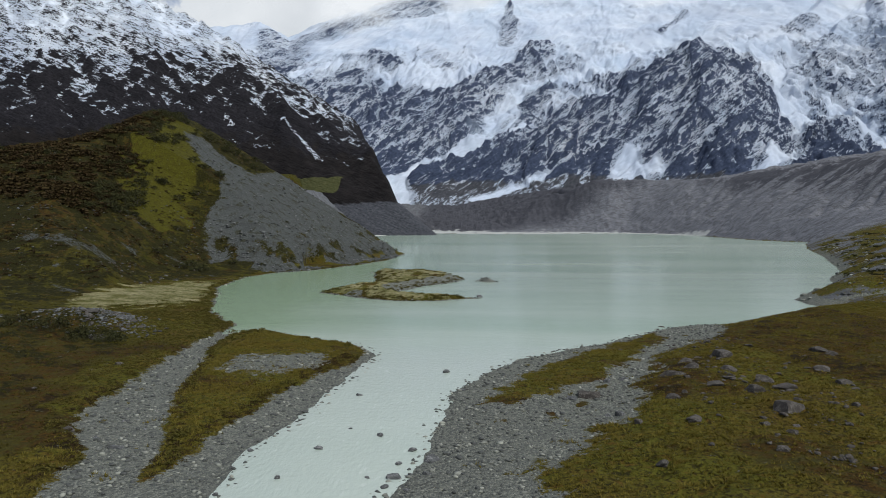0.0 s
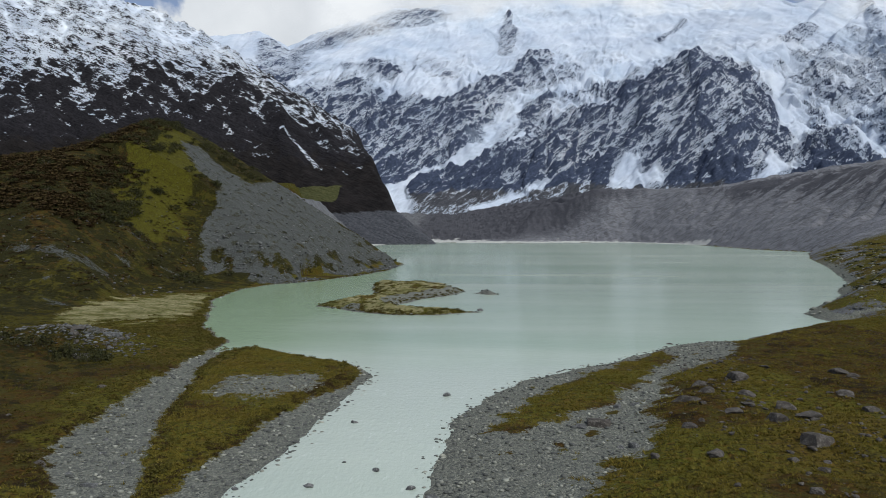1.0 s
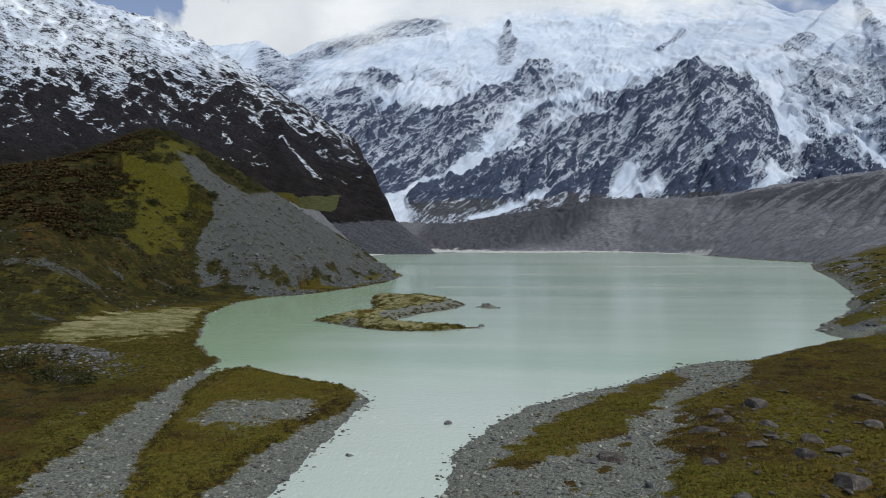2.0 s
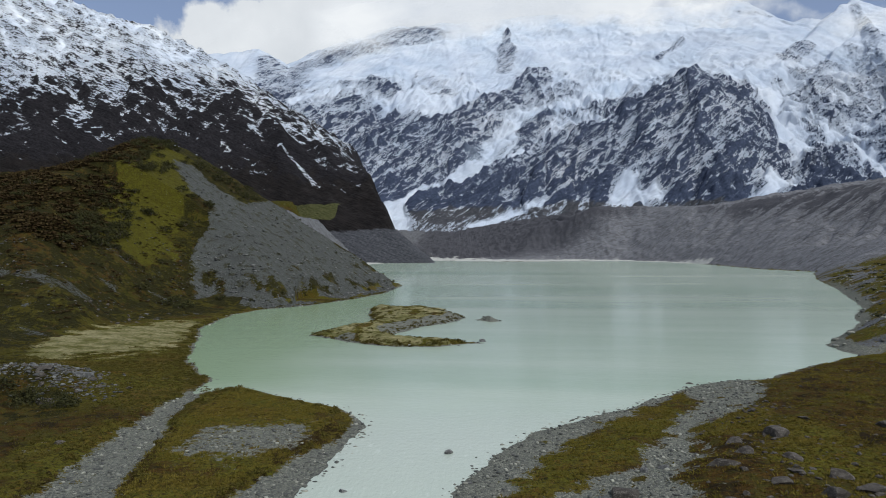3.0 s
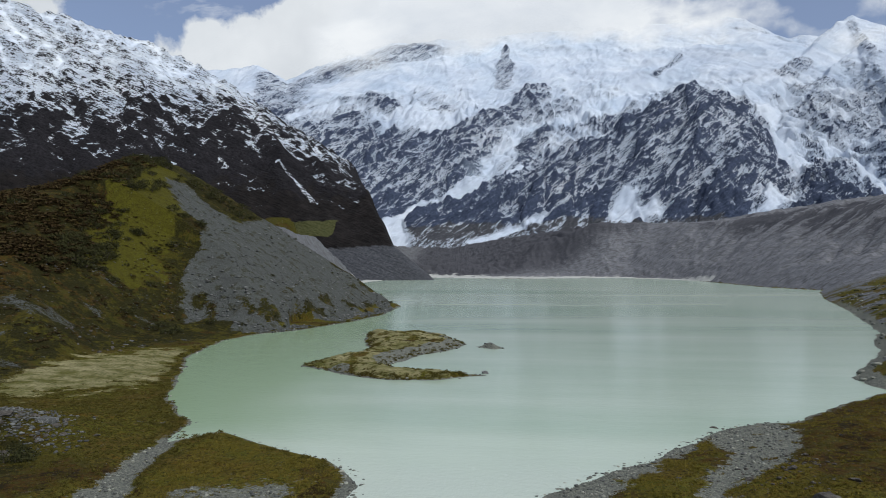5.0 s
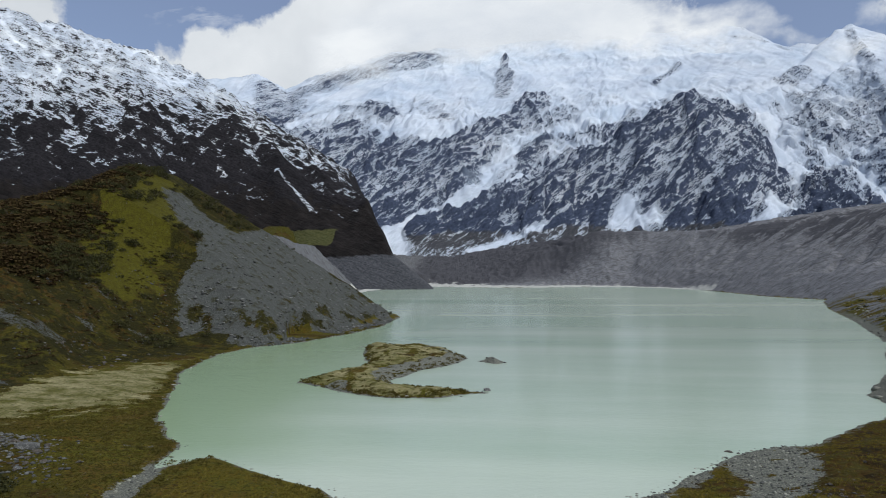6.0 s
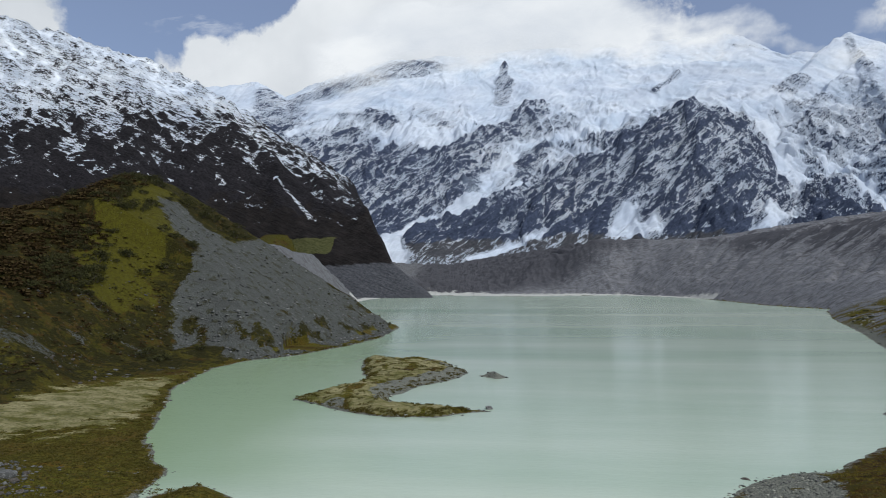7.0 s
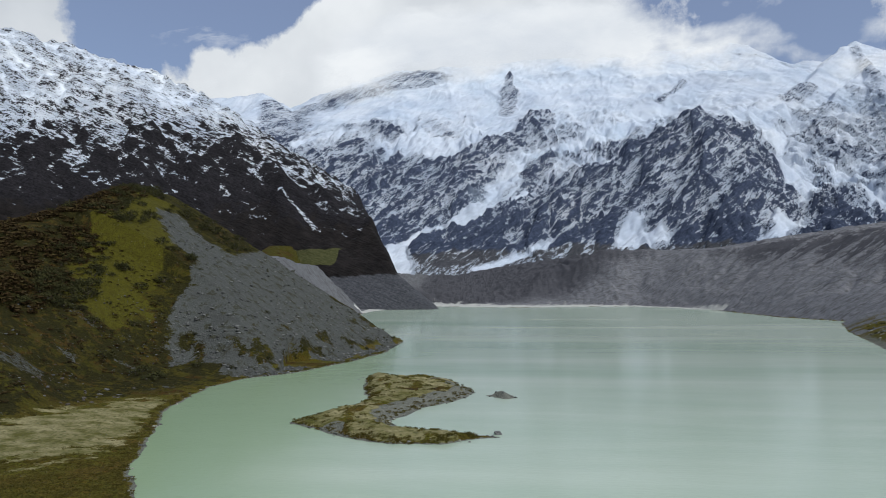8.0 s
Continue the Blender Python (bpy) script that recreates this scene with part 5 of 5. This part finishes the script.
def hill_shrub_weight(x, y):
    z, m = cover_at(x, y)
    across = x + 170 + 0.2 * (y - 378)
    band = np.exp(-((across / 9) ** 2)) * (y > 350) + 0.9 * np.exp(-(((x + 139) / 8) ** 2 + ((y - 428) / 10) ** 2)) + 1.2 * np.exp(-(((x + 152) / 17) ** 2 + ((y - 508) / 17) ** 2))
    band = band + 0.7 * np.exp(-(((x + 148) / 14) ** 2 + ((y - 362) / 9) ** 2)) + 0.11
    return band * smooth(0.6, 0.3, m["scree"]) * smooth(-0.35, 0.25, fbm(x / 12, y / 12, 3, 311))


x, y = placed(5000, (-260, -110), (335, 530), hill_shrub_weight)
x, y = x[:290], y[:290]
plant(shrub("shrub", 5, SHRUB_LEAF, "dark green rounded alpine shrub on the moraine hill", "shrubs on the hill"), x, y, rng.uniform(2.0, 5.2, len(x)))
x, y = placed(900, (-150, -40), (340, 560), lambda x, y: scree_weight(x, y) * 0.12 + 0.5 * np.exp(-((hill(x, y) - 3) / 4) ** 2) * (x > -100))
plant(shrub("shrub", 6, SHRUB_LEAF, "small dark shrub rooted in the bare scree", "shrubs on the scree"), x[:45], y[:45], rng.uniform(0.9, 2.2, 45))


def thicket(name, x, y, size, label, material, count, leaf):
    v0, f0 = leaf_ball(40, count, leaf)
    z = ground_height(x, y)
    a = rng.uniform(0, 6.28, len(x))
    v = v0[None] * (size[:, None, None] * np.array([1, 1, 0.6]))
    v = np.stack([v[..., 0] * np.cos(a)[:, None] - v[..., 1] * np.sin(a)[:, None], v[..., 0] * np.sin(a)[:, None] + v[..., 1] * np.cos(a)[:, None], v[..., 2]], 2)
    v += np.stack([x, y, z - 0.1], 1)[:, None]
    f = f0[None] + (np.arange(len(x)) * len(v0))[:, None, None]
    return stuff_mesh(name, v.reshape(-1, 3), f.reshape(-1, 3), label, "scrub", material)


x, y = placed(16000, (-330, -160), (325, 485), lambda x, y: smooth(-164, -176, x + 0.2 * (y - 378)) * smooth(-0.4, 0.2, fbm(x / 15, y / 15, 3, 321)))
x, y = x[:4600], y[:4600]
thicket("brown_thicket", x, y, rng.uniform(1.8, 4.0, len(x)), "brown and dark green scrub covering the hillside", BROWN_LEAF, 32, 0.27)


def edge_weight(x, y):
    water, isle, land, chan, wash, foot, wob = ground_parts(x, y)
    rim = np.exp(-(((land - 2.0) / 1.6) ** 2)) * (y > 175) * (x < 4) * (y < 480) + 0.8 * np.exp(-(((chan - 1.5) / 1.0) ** 2)) * (y > 80)
    rim = rim + 0.4 * (foot > 0) * smooth(0.2, 0.5, fbm(x / 10, y / 10, 3, 331)) * (y < 215)
    return rim * (land > 0.4) * (0.3 + 0.7 * smooth(-0.3, 0.3, fbm(x / 8, y / 8, 3, 332)))


x, y = placed(30000, (-125, 5), (85, 480), edge_weight)
x, y = x[:2200], y[:2200]
thicket("bank_scrub", x, y, rng.uniform(0.6, 1.5, len(x)), "low olive-brown scrub and rushes along the banks", OLIVE_LEAF, 56, 0.17)
x, y = placed(3000, (120, 330), (225, 620), lambda x, y: (ground_height(x, y) > 3) * smooth(0.0, 0.35, fbm(x / 25, y / 25, 3, 341)))
x, y = x[:520], y[:520]
thicket("moraine_scrub", x, y, rng.uniform(1.0, 3.0, len(x)), "patchy green scrub on the lakeside moraine", SHRUB_LEAF, 50, 0.22)


def slope_weight(x, y):
    z, m = cover_at(x, y)
    return smooth(0.5, 0.2, m["scree"]) * (0.25 + 0.75 * smooth(66, 56, z)) * smooth(3, 8, z) * smooth(-0.2, 0.35, fbm(x / 9, y / 9, 3, 351))


x, y = placed(14000, (-260, -100), (235, 470), slope_weight)
x, y = x[:2200], y[:2200]
thicket("slope_scrub", x, y, rng.uniform(0.6, 1.7, len(x)), "low brown and green scrub on the stony lower slope", BROWN_LEAF, 26, 0.26)


x, y = placed(9000, (-240, -100), (238, 400), lambda x, y: slope_weight(x, y) * smooth(60, 30, ground_height(x, y)) * smooth(-0.1, 0.3, fbm(x / 14, y / 10, 4, 54)))
stones("slope_stones", x[:1300], y[:1300], 0.3 + 1.0 * rng.random(len(x[:1300])) ** 4, "grey stones scattered over the mossy lower slope", SCREE_STONE)


def isle_weight(x, y):
    isle = signed(x, y, ISLAND)
    return (isle > 0.6) * (0.1 + 0.9 * np.exp(-(((isle - 1.6) / 1.3) ** 2)) * ((y < 250) | (x < -37) | (y > 352)))


x, y = placed(6000, (-50, 4), (238, 372), isle_weight)
x, y = x[:330], y[:330]
thicket("island_scrub", x, y, rng.uniform(0.6, 1.5, len(x)), "dark olive scrub along the rim of the island", OLIVE_LEAF, 60, 0.17)


def spit_weight(x, y):
    water, isle, land, chan, wash, foot, wob = ground_parts(x, y)
    return np.exp(-(((land - 5.5) / 1.1) ** 2)) * (chan > 1.5) + 0.5 * np.exp(-(((chan - 1.2) / 0.8) ** 2))


x, y = placed(7000, (-50, -12), (84, 150), spit_weight)
x, y = x[:520], y[:520]
thicket("spit_scrub", x, y, rng.uniform(0.4, 0.9, len(x)), "rusty brown low scrub along the edge of the gravel", BROWN_LEAF, 56, 0.16)
x, y = placed(6000, (20, 80), (84, 160), lambda x, y: np.exp(-(((x - 41 - 0.15 * (y - 115)) / 7) ** 2)) * smooth(-0.1, 0.4, fbm(x / 6, y / 6, 3, 361)))
x, y = x[:1200], y[:1200]
stones("meadow_rubble", x, y, 0.2 + 0.6 * rng.random(len(x)) ** 3, "dark broken rubble among the meadow boulders", DARK_STONE)

def shore_weight(x, y):
    water, isle, land, chan, wash, foot, wob = ground_parts(x, y)
    return np.exp(-(((land - 0.5) / 0.9) ** 2)) * (0.25 + 0.75 * smooth(-0.1, 0.3, fbm(x / 9, y / 9, 3, 381)))


x, y = placed(26000, (-125, 20), (190, 480), shore_weight)
stones("shore_stones", x[:1500], y[:1500], 0.25 + 0.8 * rng.random(len(x[:1500])) ** 3, "grey stones along the waterline of the lake and island", LOOSE)


def bench_weight(x, y):
    z, m = cover_at(x, y)
    return (m["sand"] < 0.5) * smooth(0.05, 0.35, fbm(x / 6, y / 6, 4, 391)) * (z > 0.3) * (z < 6)


x, y = placed(9000, (-128, -52), (180, 330), bench_weight)
x, y = x[:700], y[:700]
thicket("bench_scrub", x, y, rng.uniform(0.5, 1.3, len(x)), "olive and rusty low scrub in patches on the grassy bench", OLIVE_LEAF, 40, 0.18)

# dark shrubs below the rocky knoll
x, y = placed(160, (-100, -66), (155, 170), lambda x, y: np.exp(-(((y - 162 + 0.15 * (x + 80)) / 3) ** 2)))
plant(shrub("shrub", 8, SHRUB_LEAF, "dark brown-green shrub below the rocky knoll", "shrubs below the knoll"), x[:26], y[:26], rng.uniform(1.2, 2.8, 26))
x, y = placed(5000, (-100, -62), (160, 196), lambda x, y: np.exp(-(((x + 79 + 0.4 * (y - 174)) / 10) ** 2 + ((y - 175) / 9) ** 2)))
stones("knoll_rubble", x[:1300], y[:1300], 0.25 + 0.7 * rng.random(len(x[:1300])) ** 3, "dark grey rubble heaped on the knoll", SCREE_STONE)


def wash_tuft_weight(x, y):
    z, m = cover_at(x, y)
    return smooth(0.5, 0.8, m["gravel"]) * (z > 0.15) * smooth(0.22, 0.4, fbm(x / 5, y / 5, 3, 371))


x, y = placed(9000, (-50, 60), (82, 185), wash_tuft_weight)
x, y = x[:1100], y[:1100]
size = rng.uniform(0.2, 0.5, len(x))
v, f = blades(x, y, ground_height(x, y), size, 8, 0.07, size)
stuff_mesh("gravel_tufts", v, f, "sparse green grass tufts sprouting from the gravel", "grass", TUSSOCK)
